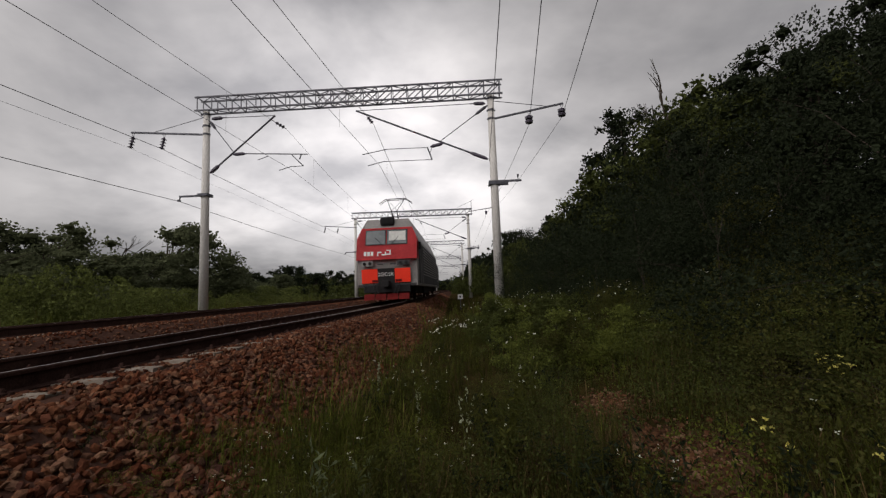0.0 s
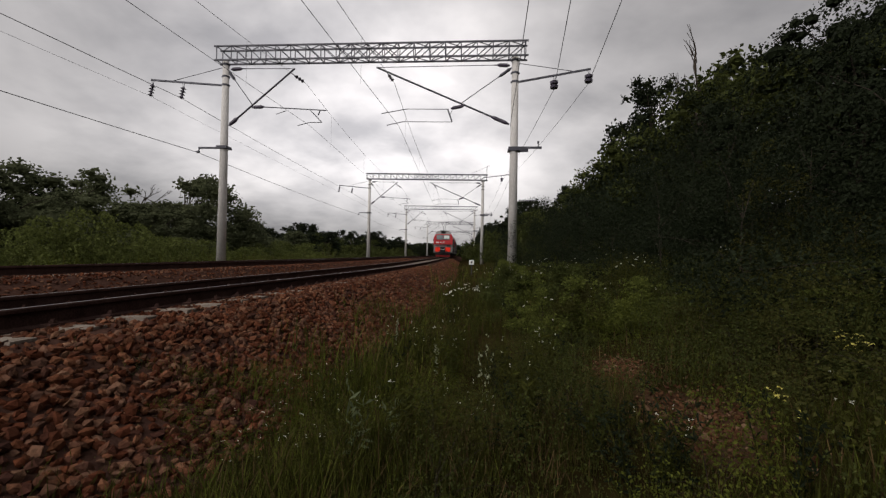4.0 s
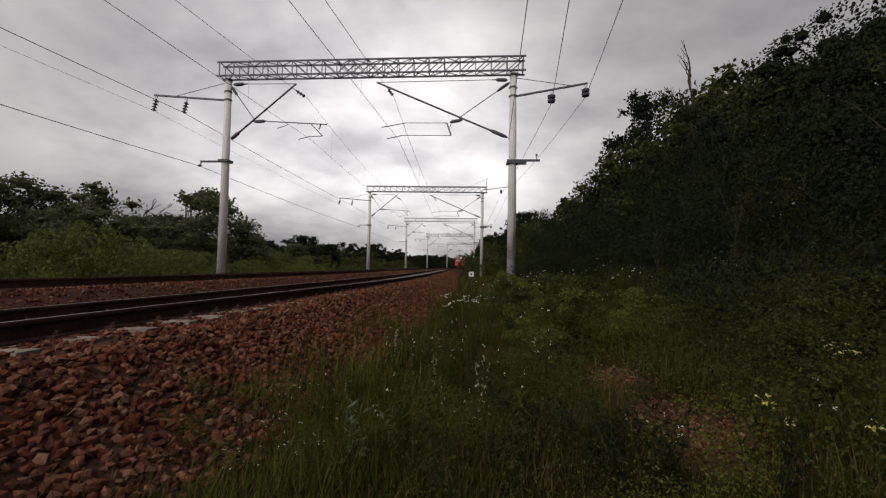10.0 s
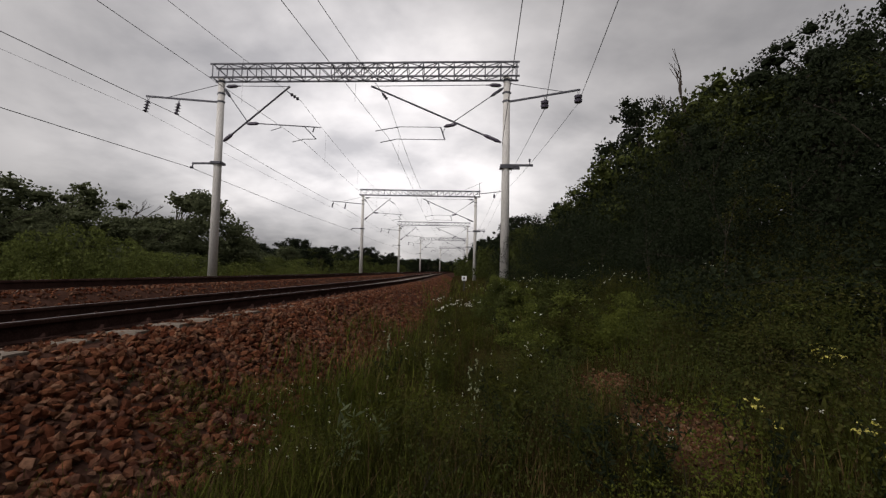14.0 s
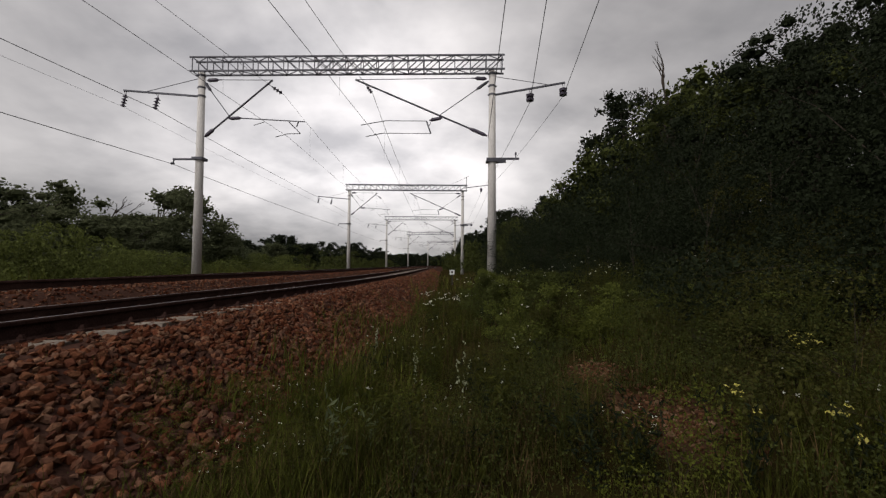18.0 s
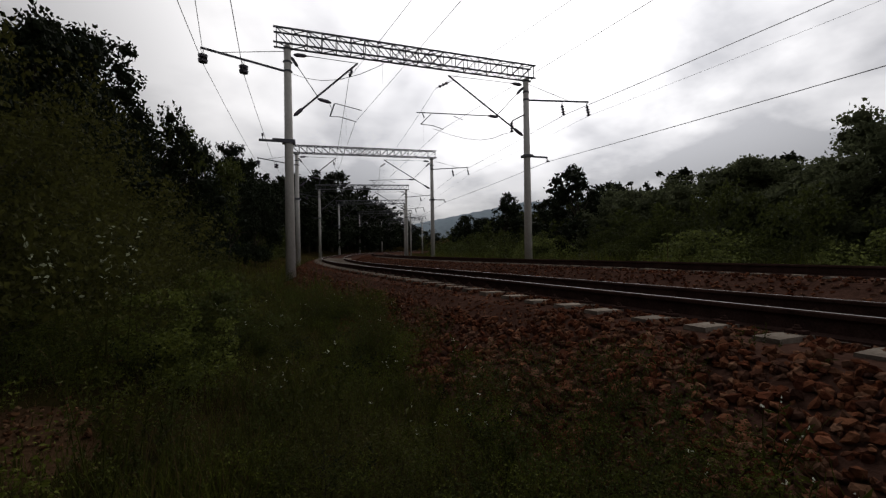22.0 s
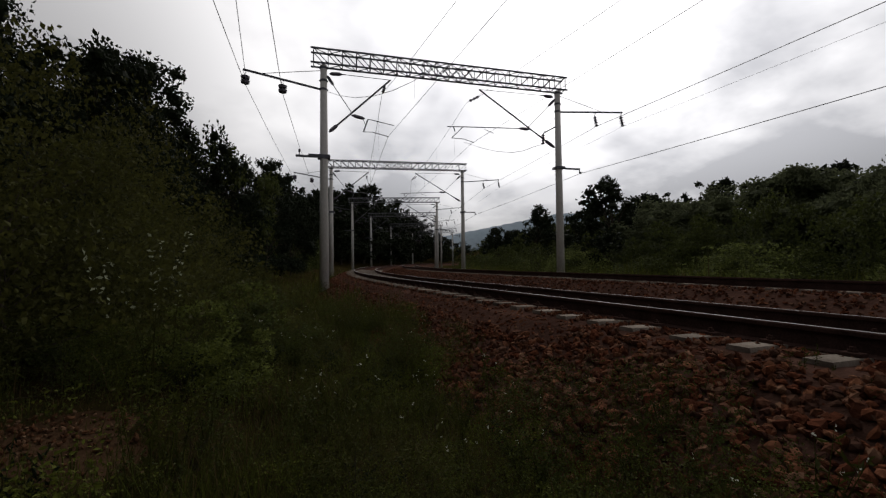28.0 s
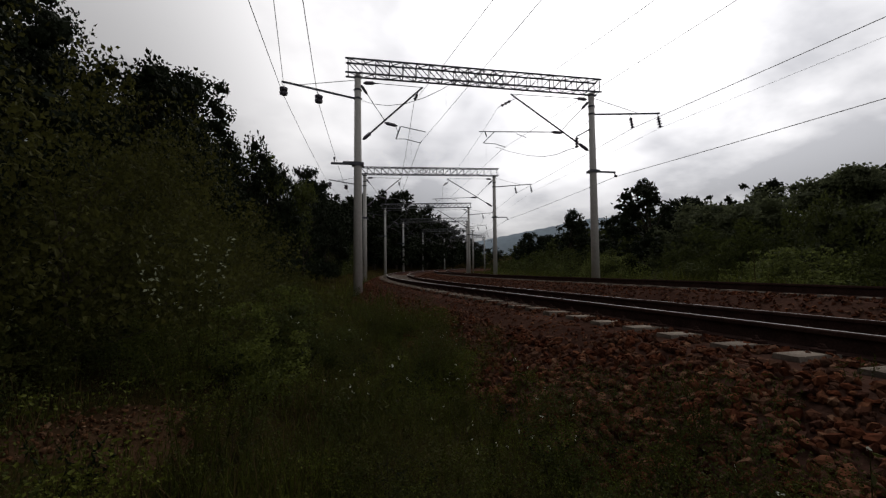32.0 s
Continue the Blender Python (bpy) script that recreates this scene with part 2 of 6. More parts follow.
M_GRAVEL = material("loose_gravel", (0.55, 0.53, 0.5), (1.3, 1.25, 1.2), 6.0, 0.9, bump=0.4, fine=40, island=0.5, palette=[(0.058, 0.027, 0.014), (0.12, 0.062, 0.033), (0.085, 0.040, 0.021), (0.19, 0.125, 0.080), (0.10, 0.048, 0.026), (0.066, 0.034, 0.020)])
M_SOIL = material("bare_soil", (0.034, 0.019, 0.010), (0.072, 0.042, 0.024), 3.0, 0.95, bump=0.7, fine=40, world_space=True)
M_PLOUGH = material("scuffed_red_paint", (0.07, 0.005, 0.005), (0.16, 0.012, 0.011), 2.0, 0.84, fine=18)
M_SAGE = leafy("sage_leaf", (0.085, 0.105, 0.052), (0.16, 0.185, 0.10), island=0.2)
M_WEED = leafy("weed_leaf", (0.064, 0.078, 0.016), (0.132, 0.151, 0.034))
M_PALE = leafy("pale_leaf", (0.22, 0.24, 0.15), (0.38, 0.40, 0.28), island=0.2)
M_OLIVE = leafy("olive_leaf", (0.034, 0.035, 0.009), (0.078, 0.077, 0.020))
M_HILL = material("wooded_hill", (0.010, 0.016, 0.011), (0.026, 0.036, 0.022), 0.012, 1.0, fine=0.09, world_space=True)
# far mountain: pale blue haze put into the base colour
M_HILL_HAZED = material("hill_painted_haze", (0.19, 0.235, 0.27), (0.25, 0.295, 0.33), 0.006, 1.0, fine=0.05, world_space=True)
M_RED = material("red_paint", (0.56, 0.016, 0.022), (0.70, 0.028, 0.036), 0.8, 0.55, fine=12)
M_ORANGE = material("signal_red_paint", (0.90, 0.030, 0.008), (0.98, 0.045, 0.012), 1.5, 0.5, fine=15)
M_GREY = material("grey_paint", (0.15, 0.138, 0.130), (0.25, 0.232, 0.22), 0.8, 0.5, fine=12)
M_DGREY = material("dark_grey_paint", (0.038, 0.037, 0.038), (0.075, 0.072, 0.072), 1.0, 0.82, fine=14)
M_BLACK = material("black_underframe", (0.012, 0.012, 0.013), (0.03, 0.028, 0.028), 2.0, 0.85, fine=20)
M_GLASS = material("cab_glass", (0.10, 0.115, 0.12), (0.17, 0.185, 0.19), 0.6, 0.08, fine=3)
M_SHEEN = material("pale_pane_sheen", (0.50, 0.50, 0.47), (0.70, 0.70, 0.66), 1.5, 0.7, fine=9)
M_WHITE = material("white_paint", (0.62, 0.62, 0.60), (0.80, 0.80, 0.78), 3.0, 0.6, fine=25)


# ---------------------------------------------------------------- mesh helpers
def part(name, bm, mat, parent=None, label="", smooth=False):
    """Links a bmesh as one mesh object, under a thing or a part."""
    me = bpy.data.meshes.new(name)
    if smooth:
        for f in bm.faces:
            f.smooth = True
    bm.to_mesh(me)
    bm.free()
    for m in (mat if isinstance(mat, (list, tuple)) else [mat]):
        me.materials.append(m)
    ob = new(name, me)
    ob.parent = parent
    return tagged(ob, label)


def mesh_from(name, verts, faces, mat, parent=None, label="", index=None, smooth=False):
    me = bpy.data.meshes.new(name)
    me.from_pydata([tuple(v) for v in verts], [], faces)
    for m in (mat if isinstance(mat, (list, tuple)) else [mat]):
        me.materials.append(m)
    if index is not None:
        me.polygons.foreach_set("material_index", np.asarray(index, dtype=np.int32))
    if smooth:
        me.polygons.foreach_set("use_smooth", np.ones(len(faces), dtype=bool))
    me.update()
    ob = new(name, me)
    ob.parent = parent
    return tagged(ob, label)


def box(bm, x0, x1, y0, y1, z0, z1, bevel=0.0):
    r = bmesh.ops.create_cube(bm, size=1.0, matrix=Matrix.LocRotScale(((x0 + x1) / 2, (y0 + y1) / 2, (z0 + z1) / 2), None, (abs(x1 - x0), abs(y1 - y0), abs(z1 - z0))))
    if bevel:
        es = {e for v in r["verts"] for e in v.link_edges}
        bmesh.ops.bevel(bm, geom=list(es), offset=bevel, segments=2, affect="EDGES", profile=0.6)


def rod(bm, a, b, r, r2=None, n=6):
    """A round bar from a to b."""
    a, b = Vector(a), Vector(b)
    d = b - a
    m = Matrix.Translation((a + b) / 2) @ d.to_track_quat("Z", "Y").to_matrix().to_4x4()
    bmesh.ops.create_cone(bm, cap_ends=True, segments=n, radius1=r, radius2=r if r2 is None else r2, depth=d.length, matrix=m)


def bar(bm, a, b, w, h=None):
    """A square bar from a to b."""
    a, b = Vector(a), Vector(b)
    d = b - a
    m = Matrix.Translation((a + b) / 2) @ d.to_track_quat("Z", "Y").to_matrix().to_4x4() @ Matrix.Diagonal((w, h or w, d.length, 1))
    bmesh.ops.create_cube(bm, size=1.0, matrix=m)


def thing(name, label, category, group="", kind="", m=None):
    e = new(name)
    e.empty_display_size = 0.3
    if m is not None:
        e.matrix_basis = m
    return tagged(e, label, category, group, kind)


# ---------------------------------------------------------------- the line of the track
# heading in degrees (left positive) along the near track's axis, from the point abreast of the camera
KNOTS_S = [-700, -260, -130, -62, -40, -20, -14, -6, 0, 6, 12, 18, 30, 70, 110, 150, 200, 300, 420, 900]
KNOTS_H = [-66, -62, -36, -21, -18, -8, -3.4, -2, -2.2, -3.0, -2.2, -0.2, 1.8, 1.6, 0.2, -4.6, -9.0, -16.0, -22.0, -24.0]
DS = 0.5
S = np.arange(-500, 800 + DS, DS)
HD = np.radians(np.interp(S, KNOTS_S, KNOTS_H))
_i0 = int(round(500 / DS))
_cx, _cy = np.cumsum(-np.sin(HD) * DS), np.cumsum(np.cos(HD) * DS)
AX, AY = _cx - _cx[_i0] - 4.84, _cy - _cy[_i0]


def at(s, u, z=0.0):
    """World place at s metres along the near track, u metres to its left."""
    x, y, h = np.interp(s, S, AX), np.interp(s, S, AY), np.interp(s, S, HD)
    return Vector((float(x - u * math.cos(h)), float(y - u * math.sin(h)), z))


def heading(s):
    return math.degrees(float(np.interp(s, S, HD)))


def frame_at(s, u=0.0, z=0.0):
    """Pose at s: y along the track, x to the right."""
    p = at(s, u, z)
    return pose(p.x, p.y, p.z, 0, 0, heading(s))


NEAR_Z, FAR_Z = -0.115, 0.045


def cant(s):
    """Degrees by which the tracks lean in the bend, outer rail high."""
    return float(np.interp(s, [4, 18, 40], [2.5, 0.6, 0.0]))


def track_at(s, u, z, u0):
    """World place at u, z in the leaning plane of the track whose axis is at u0."""
    c = radians(cant(s))
    d = u - u0
    zz = NEAR_Z if u0 == 0 else FAR_Z
    return at(s, u0 + d * math.cos(c), zz - d * math.sin(c) + z * math.cos(c))


def track_pose(s, u0):
    p = at(s, u0, NEAR_Z if u0 == 0 else FAR_Z)
    return pose(p.x, p.y, p.z, 0, -cant(s), heading(s))


def su(x, y):
    """Track coordinates of world points (arrays)."""
    x, y = np.asarray(x, float), np.asarray(y, float)
    st = S[::4]
    ax, ay, hd = AX[::4], AY[::4], HD[::4]
    out_s, out_u = np.empty(x.shape), np.empty(x.shape)
    fx, fy, fs, fu = x.ravel(), y.ravel(), out_s.ravel(), out_u.ravel()
    for i in range(0, len(fx), 4000):
        dx, dy = fx[i:i + 4000, None] - ax[None], fy[i:i + 4000, None] - ay[None]
        k = np.argmin(dx * dx + dy * dy, axis=1)
        r = np.arange(len(k))
        dxx, dyy, h = dx[r, k], dy[r, k], hd[k]
        fs[i:i + 4000] = st[k] + dxx * -np.sin(h) + dyy * np.cos(h)
        fu[i:i + 4000] = dxx * -np.cos(h) + dyy * -np.sin(h)
    return fs.reshape(x.shape), fu.reshape(x.shape)


PROFILE_U = [-4000, -120, -40, -16, -9, -6.2, -4.6, -3.1, -2.75, -1.75, 6.0, 7.2, 8.6, 14, 30, 60, 200, 4000]
PROFILE_Z = [16.0, 12.0, 5.0, 1.6, 0.1, -0.55, -0.85, -0.90, -0.92, -0.55, -0.55, -0.7, -0.75, -0.9, -1.1, -1.2, -1.0, 0.0]


def wob(x, y):
    return 0.10 * np.sin(x * 0.9 + 1.3 * np.sin(y * 0.37)) * np.cos(y * 0.7 + 0.6) + 0.05 * np.sin(x * 2.3 - y * 1.7)


def ground_z(x, y):
    s, u = su(x, y)
    z = np.interp(u, PROFILE_U, PROFILE_Z)
    rough = np.clip((np.abs(u - 2.1) - 5.0) / 2.0, 0, 1)
    return z + rough * wob(np.asarray(x, float), np.asarray(y, float))


def gz(x, y):
    return float(ground_z(np.array([x]), np.array([y]))[0])


# ---------------------------------------------------------------- ground and track bed
def build_ground():
    rad = [0.0]
    step = 0.22
    while rad[-1] < 4000:
        rad.append(rad[-1] + step)
        step = max(0.22, rad[-1] * 0.045)
    n = 220
    R, A = np.meshgrid(rad[1:], np.linspace(0, 2 * np.pi, n, endpoint=False), indexing="ij")
    X, Y = -0.4 + R * np.cos(A), -0.5 + R * np.sin(A)
    Z = ground_z(X, Y)
    verts = [(-0.4, -0.5, gz(-0.4, -0.5))] + list(zip(X.ravel(), Y.ravel(), Z.ravel()))
    faces = [(0, 1 + j, 1 + (j + 1) % n) for j in range(n)]
    for i in range(len(rad) - 2):
        a = 1 + i * n
        faces += [(a + j, a + n + j, a + n + (j + 1) % n, a + (j + 1) % n) for j in range(n)]
    ob = mesh_from("ground", verts, faces, M_GROUND, smooth=True)
    tagged(ob, "dark damp soil with turf beside the railway", "ground", kind="structure")


build_ground()


def sweep(name, profile, s_list, u, mat, parent=None, label="", index=None, closed=True, u0=None):
    """Sweeps a cross-section (to the right, up) along the track at offset u."""
    verts, faces, idx = [], [], []
    k = len(profile)
    for s in s_list:
        for px, pz in profile:
            verts.append(track_at(s, u - px, pz, u0) if u0 is not None else at(s, u - px, pz))
    for i in range(len(s_list) - 1):
        for j in range(k if closed else k - 1):
            a, b = i * k + j, i * k + (j + 1) % k
            faces.append((a, b, b + k, a + k))
            if index:
                idx.append(index[j])
    return mesh_from(name, verts, faces, mat, parent, label, idx or None)


def stations(s0, s1, fine=1.0, coarse=5.0):
    out, s = [], s0
    while s < s1:
        out.append(s)
        s += fine if abs(s) < 40 else coarse
    return out + [s1]


BED = stations(-330, 520)
bed = sweep("ballast_bed", [(-7.3, -0.9), (-6.0, -0.30), (-5.5, -0.255), (-4.89, -0.214), (-4.81, -0.29), (-3.49, -0.20), (-3.41, -0.116), (-2.8, -0.075), (-2.45, -0.09), (-1.85, -0.38), (-1.3, -0.405), (-0.74, -0.378), (-0.66, -0.44), (0.66, -0.36), (0.74, -0.272), (1.3, -0.235), (1.62, -0.272), (2.95, -0.95)], BED, 0.0, M_BALLAST, closed=False)
tagged(bed, "reddish brown crushed stone ballast under two tracks", "ballast", kind="structure")

# rail: foot, web, head
RAIL = [(-0.075, -0.165), (0.075, -0.165), (0.075, -0.150), (0.014, -0.132), (0.010, -0.035), (0.036, -0.021), (0.0365, 0.003), (0.028, 0.015), (-0.028, 0.015), (-0.0365, 0.003), (-0.036, -0.021), (-0.010, -0.035), (-0.014, -0.132), (-0.075, -0.150)]
RAIL_MATS = [0, 0, 0, 0, 0, 0, 0, 1, 0, 0, 0, 0, 0, 0]
NEAR_U, FAR_U, HALF = 0.0, 4.15, 0.797
track_near = thing("railway_track", "railway track nearest the path, rusty rails on concrete sleepers", "railway track", "the two tracks", "structure")
track_far = thing("railway_track", "second railway track, rusty rails on concrete sleepers", "railway track", "the two tracks", "structure")
for tr, uu in ((track_near, NEAR_U), (track_far, FAR_U)):
    for side in (-1, 1):
        sweep("rail", RAIL, BED, uu + side * HALF, [M_RAILSIDE, M_RAILTOP], tr, "rail with worn bright head", RAIL_MATS, u0=uu)


def sleeper_mesh():
    """Prestressed sleeper: high ends with sloping shoulders, a lower waist."""
    bm = bmesh.new()
    xs = [-1.33, -1.05, -0.6, -0.35, 0.35, 0.6, 1.05, 1.33]
    top = [0.20, 0.205, 0.19, 0.15, 0.15, 0.19, 0.205, 0.20]
    w0, w1 = 0.135, 0.08
    rings = []
    for x, t in zip(xs, top):
        rings.append([bm.verts.new((x, -w0, 0)), bm.verts.new((x, -w1, t)), bm.verts.new((x, w1, t)), bm.verts.new((x, w0, 0))])
    for a, b in zip(rings, rings[1:]):
        for j in range(4):
            bm.faces.new((a[j], a[(j + 1) % 4], b[(j + 1) % 4], b[j]))
    bm.faces.new(rings[0][::-1])
    bm.faces.new(rings[-1])
    bmesh.ops.recalc_face_normals(bm, faces=bm.faces)
    me = bpy.data.meshes.new("sleeper")
    bm.to_mesh(me)
    bm.free()
    me.materials.append(M_SLEEPER)
    return me


def fastening_mesh():
    bm = bmesh.new()
    for x in (-0.13, 0.13):
        box(bm, x - 0.05, x + 0.05, -0.06, 0.06, -0.2, -0.165, 0.008)
        rod(bm, (x, 0, -0.17), (x, 0, -0.13), 0.018)
        rod(bm, (x, 0, -0.165), (x, 0, -0.148), 0.03)
    me = bpy.data.meshes.new("fastening")
    bm.to_mesh(me)
    bm.free()
    me.materials.append(M_RAILSIDE)
    return me


SLEEPER, FASTENING = sleeper_mesh(), fastening_mesh()


def lay_sleepers():
    rnd = random.Random(4)
    for tr, uu, lo, hi in ((track_near, NEAR_U, -41.965, 66), (track_far, FAR_U, -30, 48)):
        s, count = lo, 0
        while s < hi:
            ob = new("sleeper", SLEEPER)
            ob.parent = tr
            ob.matrix_basis = track_pose(s + rnd.uniform(-0.05, 0.05), uu) @ pose(rnd.uniform(-0.02, 0.02), 0, -0.352 + float(np.interp(s, [-8, -3], [0.024, 0.0])) + rnd.uniform(-0.006, 0.006), 0, 0, rnd.uniform(-1.2, 1.2))
            if uu == NEAR_U and -14 < s < 16:
                for side in (-1, 1):
                    f = new("fastening", FASTENING)
                    f.parent = ob
                    f.matrix_basis = pose(side * HALF, 0, 0.395)
            s += 0.505
    # those too far off to tell apart
    base = np.array([v.co[:] for v in SLEEPER.vertices])
    polys = [tuple(p.vertices) for p in SLEEPER.polygons]
    for tr, uu, spans in ((track_near, NEAR_U, ((-140, -42), (66, 230))), (track_far, FAR_U, ((-140, -30), (48, 230)))):
        verts, faces = [], []
        for lo, hi in spans:
            for s in np.arange(lo, hi, 0.505):
                m = np.array(track_pose(float(s), uu) @ pose(0, 0, -0.47))
                k = len(verts)
                verts += [tuple(v) for v in base @ m[:3, :3].T + m[:3, 3]]
                faces += [tuple(i + k for i in p) for p in polys]
        ob = mesh_from("far_sleepers", verts, faces, M_SLEEPER, tr)
        tagged(ob, kind="stuff")


# ---------------------------------------------------------------- gantries over the line
def insulator(bm, a, b, r=0.055, discs=5):
    a, b = Vector(a), Vector(b)
    rod(bm, a, b, r * 0.4, n=6)
    for i in range(discs):
        p = a.lerp(b, (i + 0.5) / discs)
        d = (b - a).normalized() * (b - a).length / discs * 0.17
        rod(bm, p - d, p + d, r * 0.55, r, n=10)


def capsule(bm, a, b, r=0.09):
    """Rod insulator: a thick sleeve with tapered ends."""
    a, b = Vector(a), Vector(b)
    p, q = a.lerp(b, 0.22), a.lerp(b, 0.78)
    rod(bm, a, p, r * 0.35, r, n=10)
    rod(bm, p, q, r, n=10)
    rod(bm, q, b, r, r * 0.35, n=10)


ZB, ZT = 9.3, 9.95


def post_part(parent, x, z_top, name="post", base=-1.1, r0=0.215, r1=0.145):
    bm = bmesh.new()
    rod(bm, (x, 0, base), (x, 0, z_top), r0, r1, n=16)
    p = part(name, bm, M_CONCRETE, parent, "tapered round grey concrete post", smooth=False)
    for f in p.data.polygons:
        f.use_smooth = len(f.vertices) == 4
    for z in (z_top - 0.18, z_top - 0.75, z_top - 1.15):
        bm = bmesh.new()
        rod(bm, (x, 0, z), (x, 0, z + 0.09), r1 + 0.02, n=16)
        box(bm, x - 0.2, x + 0.2, -0.03, 0.03, z + 0.02, z + 0.07)
        part("clamp", bm, M_GALV, p)
    return p


def gantry(near_reach, far_reach, label, m, XL=-8.05, XR=5.48, outer=(2.1, 3.65)):
    g = thing("catenary_gantry", label, "catenary gantry", "gantries over the two tracks", m=m)
    post_part(g, XL, ZB)
    post_part(g, XR, ZB)
    # lattice beam: four chords, faces of posts and diagonals
    tr_x0, tr_x1, hw = XL - 0.45, XR + 0.55, 0.24
    truss = new("truss")
    truss.parent = g
    for y in (-hw, hw):
        for z in (ZB, ZT):
            bm = bmesh.new()
            bar(bm, (tr_x0, y, z), (tr_x1, y, z), 0.065)
            part("chord", bm, M_GALV, truss)
    n = 20
    for i in range(n + 1):
        x = tr_x0 + 0.12 + (tr_x1 - tr_x0 - 0.24) * i / n
        xn = tr_x0 + 0.12 + (tr_x1 - tr_x0 - 0.24) * (i + 1) / n
        bm = bmesh.new()
        for y in (-hw, hw):
            bar(bm, (x, y, ZB), (x, y, ZT), 0.035)
        bar(bm, (x, -hw, ZB), (x, hw, ZB), 0.035)
        bar(bm, (x, -hw, ZT), (x, hw, ZT), 0.035)
        part("upright_frame", bm, M_GALV, truss)
        if i == n:
            break
        for y in (-hw, hw):
            mid = 8 <= i <= 11
            bm = bmesh.new()
            if i < n / 2 or mid:
                bar(bm, (x, y, ZT), (xn, y, ZB), 0.035)
            if i >= n / 2 or mid:
                bar(bm, (x, y, ZB), (xn, y, ZT), 0.035)
            part("diagonal", bm, M_GALV, truss)
        for z in (ZB, ZT):
            bm = bmesh.new()
            bar(bm, (x, -hw if i % 2 else hw, z), (xn, hw if i % 2 else -hw, z), 0.03)
            part("lacing_bar", bm, M_GALV, truss)
    # cantilever brackets of the two tracks
    for side, xp, reach, xt in ((1, XR, near_reach, 0.0), (-1, XL, far_reach, -FAR_U)):
        tip = Vector((xp - side * reach, 0, 8.95))
        foot = Vector((xp - side * 0.22, 0, 6.3))
        br = new("cantilever")
        br.parent = g
        bm = bmesh.new()
        rod(bm, foot.lerp(tip, 0.08), tip, 0.042, n=8)
        part("strut", bm, M_STEEL, br)
        bm = bmesh.new()
        capsule(bm, foot, foot.lerp(tip, 0.14), 0.085)
        part("insulator", bm, M_PORCELAIN, br)
        bm = bmesh.new()
        rod(bm, (xp - side * 0.95, 0, 8.98), tip, 0.016, n=5)
        rod(bm, (xp - side * 0.4, 0, 8.98), (xp - side * 0.95, 0, 8.98), 0.028, n=6)
        part("tie_rod", bm, M_STEEL, br)
        bm = bmesh.new()
        capsule(bm, (xp - side * 0.25, 0, 8.95), (xp - side * 0.8, 0, 8.98), 0.085)
        part("insulator", bm, M_PORCELAIN, br)
        bm = bmesh.new()
        mid = foot.lerp(tip, 0.36)
        rod(bm, (xp - side * 0.15, 0, 8.85), mid, 0.02, n=5)
        capsule(bm, Vector((xp - side * 0.15, 0, 8.85)), Vector((xp - side * 0.15, 0, 8.85)).lerp(mid, 0.26), 0.07)
        part("stay", bm, M_STEEL, br)
        # hanging string that carries the bearer cable
        hang = foot.lerp(tip, 0.93)
        bm = bmesh.new()
        rod(bm, hang, (xt, 0, 8.25), 0.012, n=4)
        insulator(bm, hang.lerp(Vector((xt, 0, 8.25)), 0.3), hang.lerp(Vector((xt, 0, 8.25)), 0.85), 0.09, 3)
        part("hanger", bm, M_PORCELAIN, br)
        # steady tube and registration arms
        a = foot.lerp(tip, 0.32)
        far = Vector((xt - side * 1.0, 0, 6.98))
        bm = bmesh.new()
        capsule(bm, a + Vector((-side * 0.1, 0, 0)), a + Vector((-side * 0.7, 0, 0.02 if side < 0 else -0.12)), 0.08)
        part("insulator", bm, M_PORCELAIN, br)
        bm = bmesh.new()
        if side < 0:
            rod(bm, a + Vector((-side * 0.55, 0, 0.02)), far, 0.026, n=6)
            rod(bm, far + Vector((side * 0.75, 0, 0)), far + Vector((side * 0.2, 0, -0.55)), 0.022, n=5)
            rod(bm, far + Vector((side * 0.2, 0, -0.55)), (xt - side * 0.2, 0, 6.42), 0.018, n=5)
            rod(bm, (xt - side * 0.2, 0, 6.42), (xt + side * 0.35, 0, 6.28), 0.018, n=5)
            rod(bm, far + Vector((side * 1.9, 0, 0)), far + Vector((side * 2.4, 0, -0.16)), 0.016, n=5)
            rod(bm, far + Vector((side * 0.3, 0, 0)), far + Vector((side * 0.38, 0, -0.22)), 0.03, n=5)
        else:
            pl = a + Vector((-side * 0.75, 0, -0.1))
            hi, lo = Vector((pl.x - 0.08, 0, 7.0)), Vector((pl.x + 0.12, 0, 6.42))
            rod(bm, a + Vector((-side * 0.55, 0, 0.02)), (hi + lo) / 2, 0.014, n=5)
            bar(bm, hi, lo, 0.06)
            for top, e1, e2 in ((hi, 0.25, 6.82), (lo, 0.1, 6.28)):
                rod(bm, top, (xt + e1 + 0.35, 0, top.z + 0.02), 0.016, n=5)
                rod(bm, (xt + e1 + 0.35, 0, top.z + 0.02), (xt - 0.3 if top is lo else xt - 0.55, 0, e2), 0.02, n=5)
        part("registration_arm", bm, M_STEEL, br)
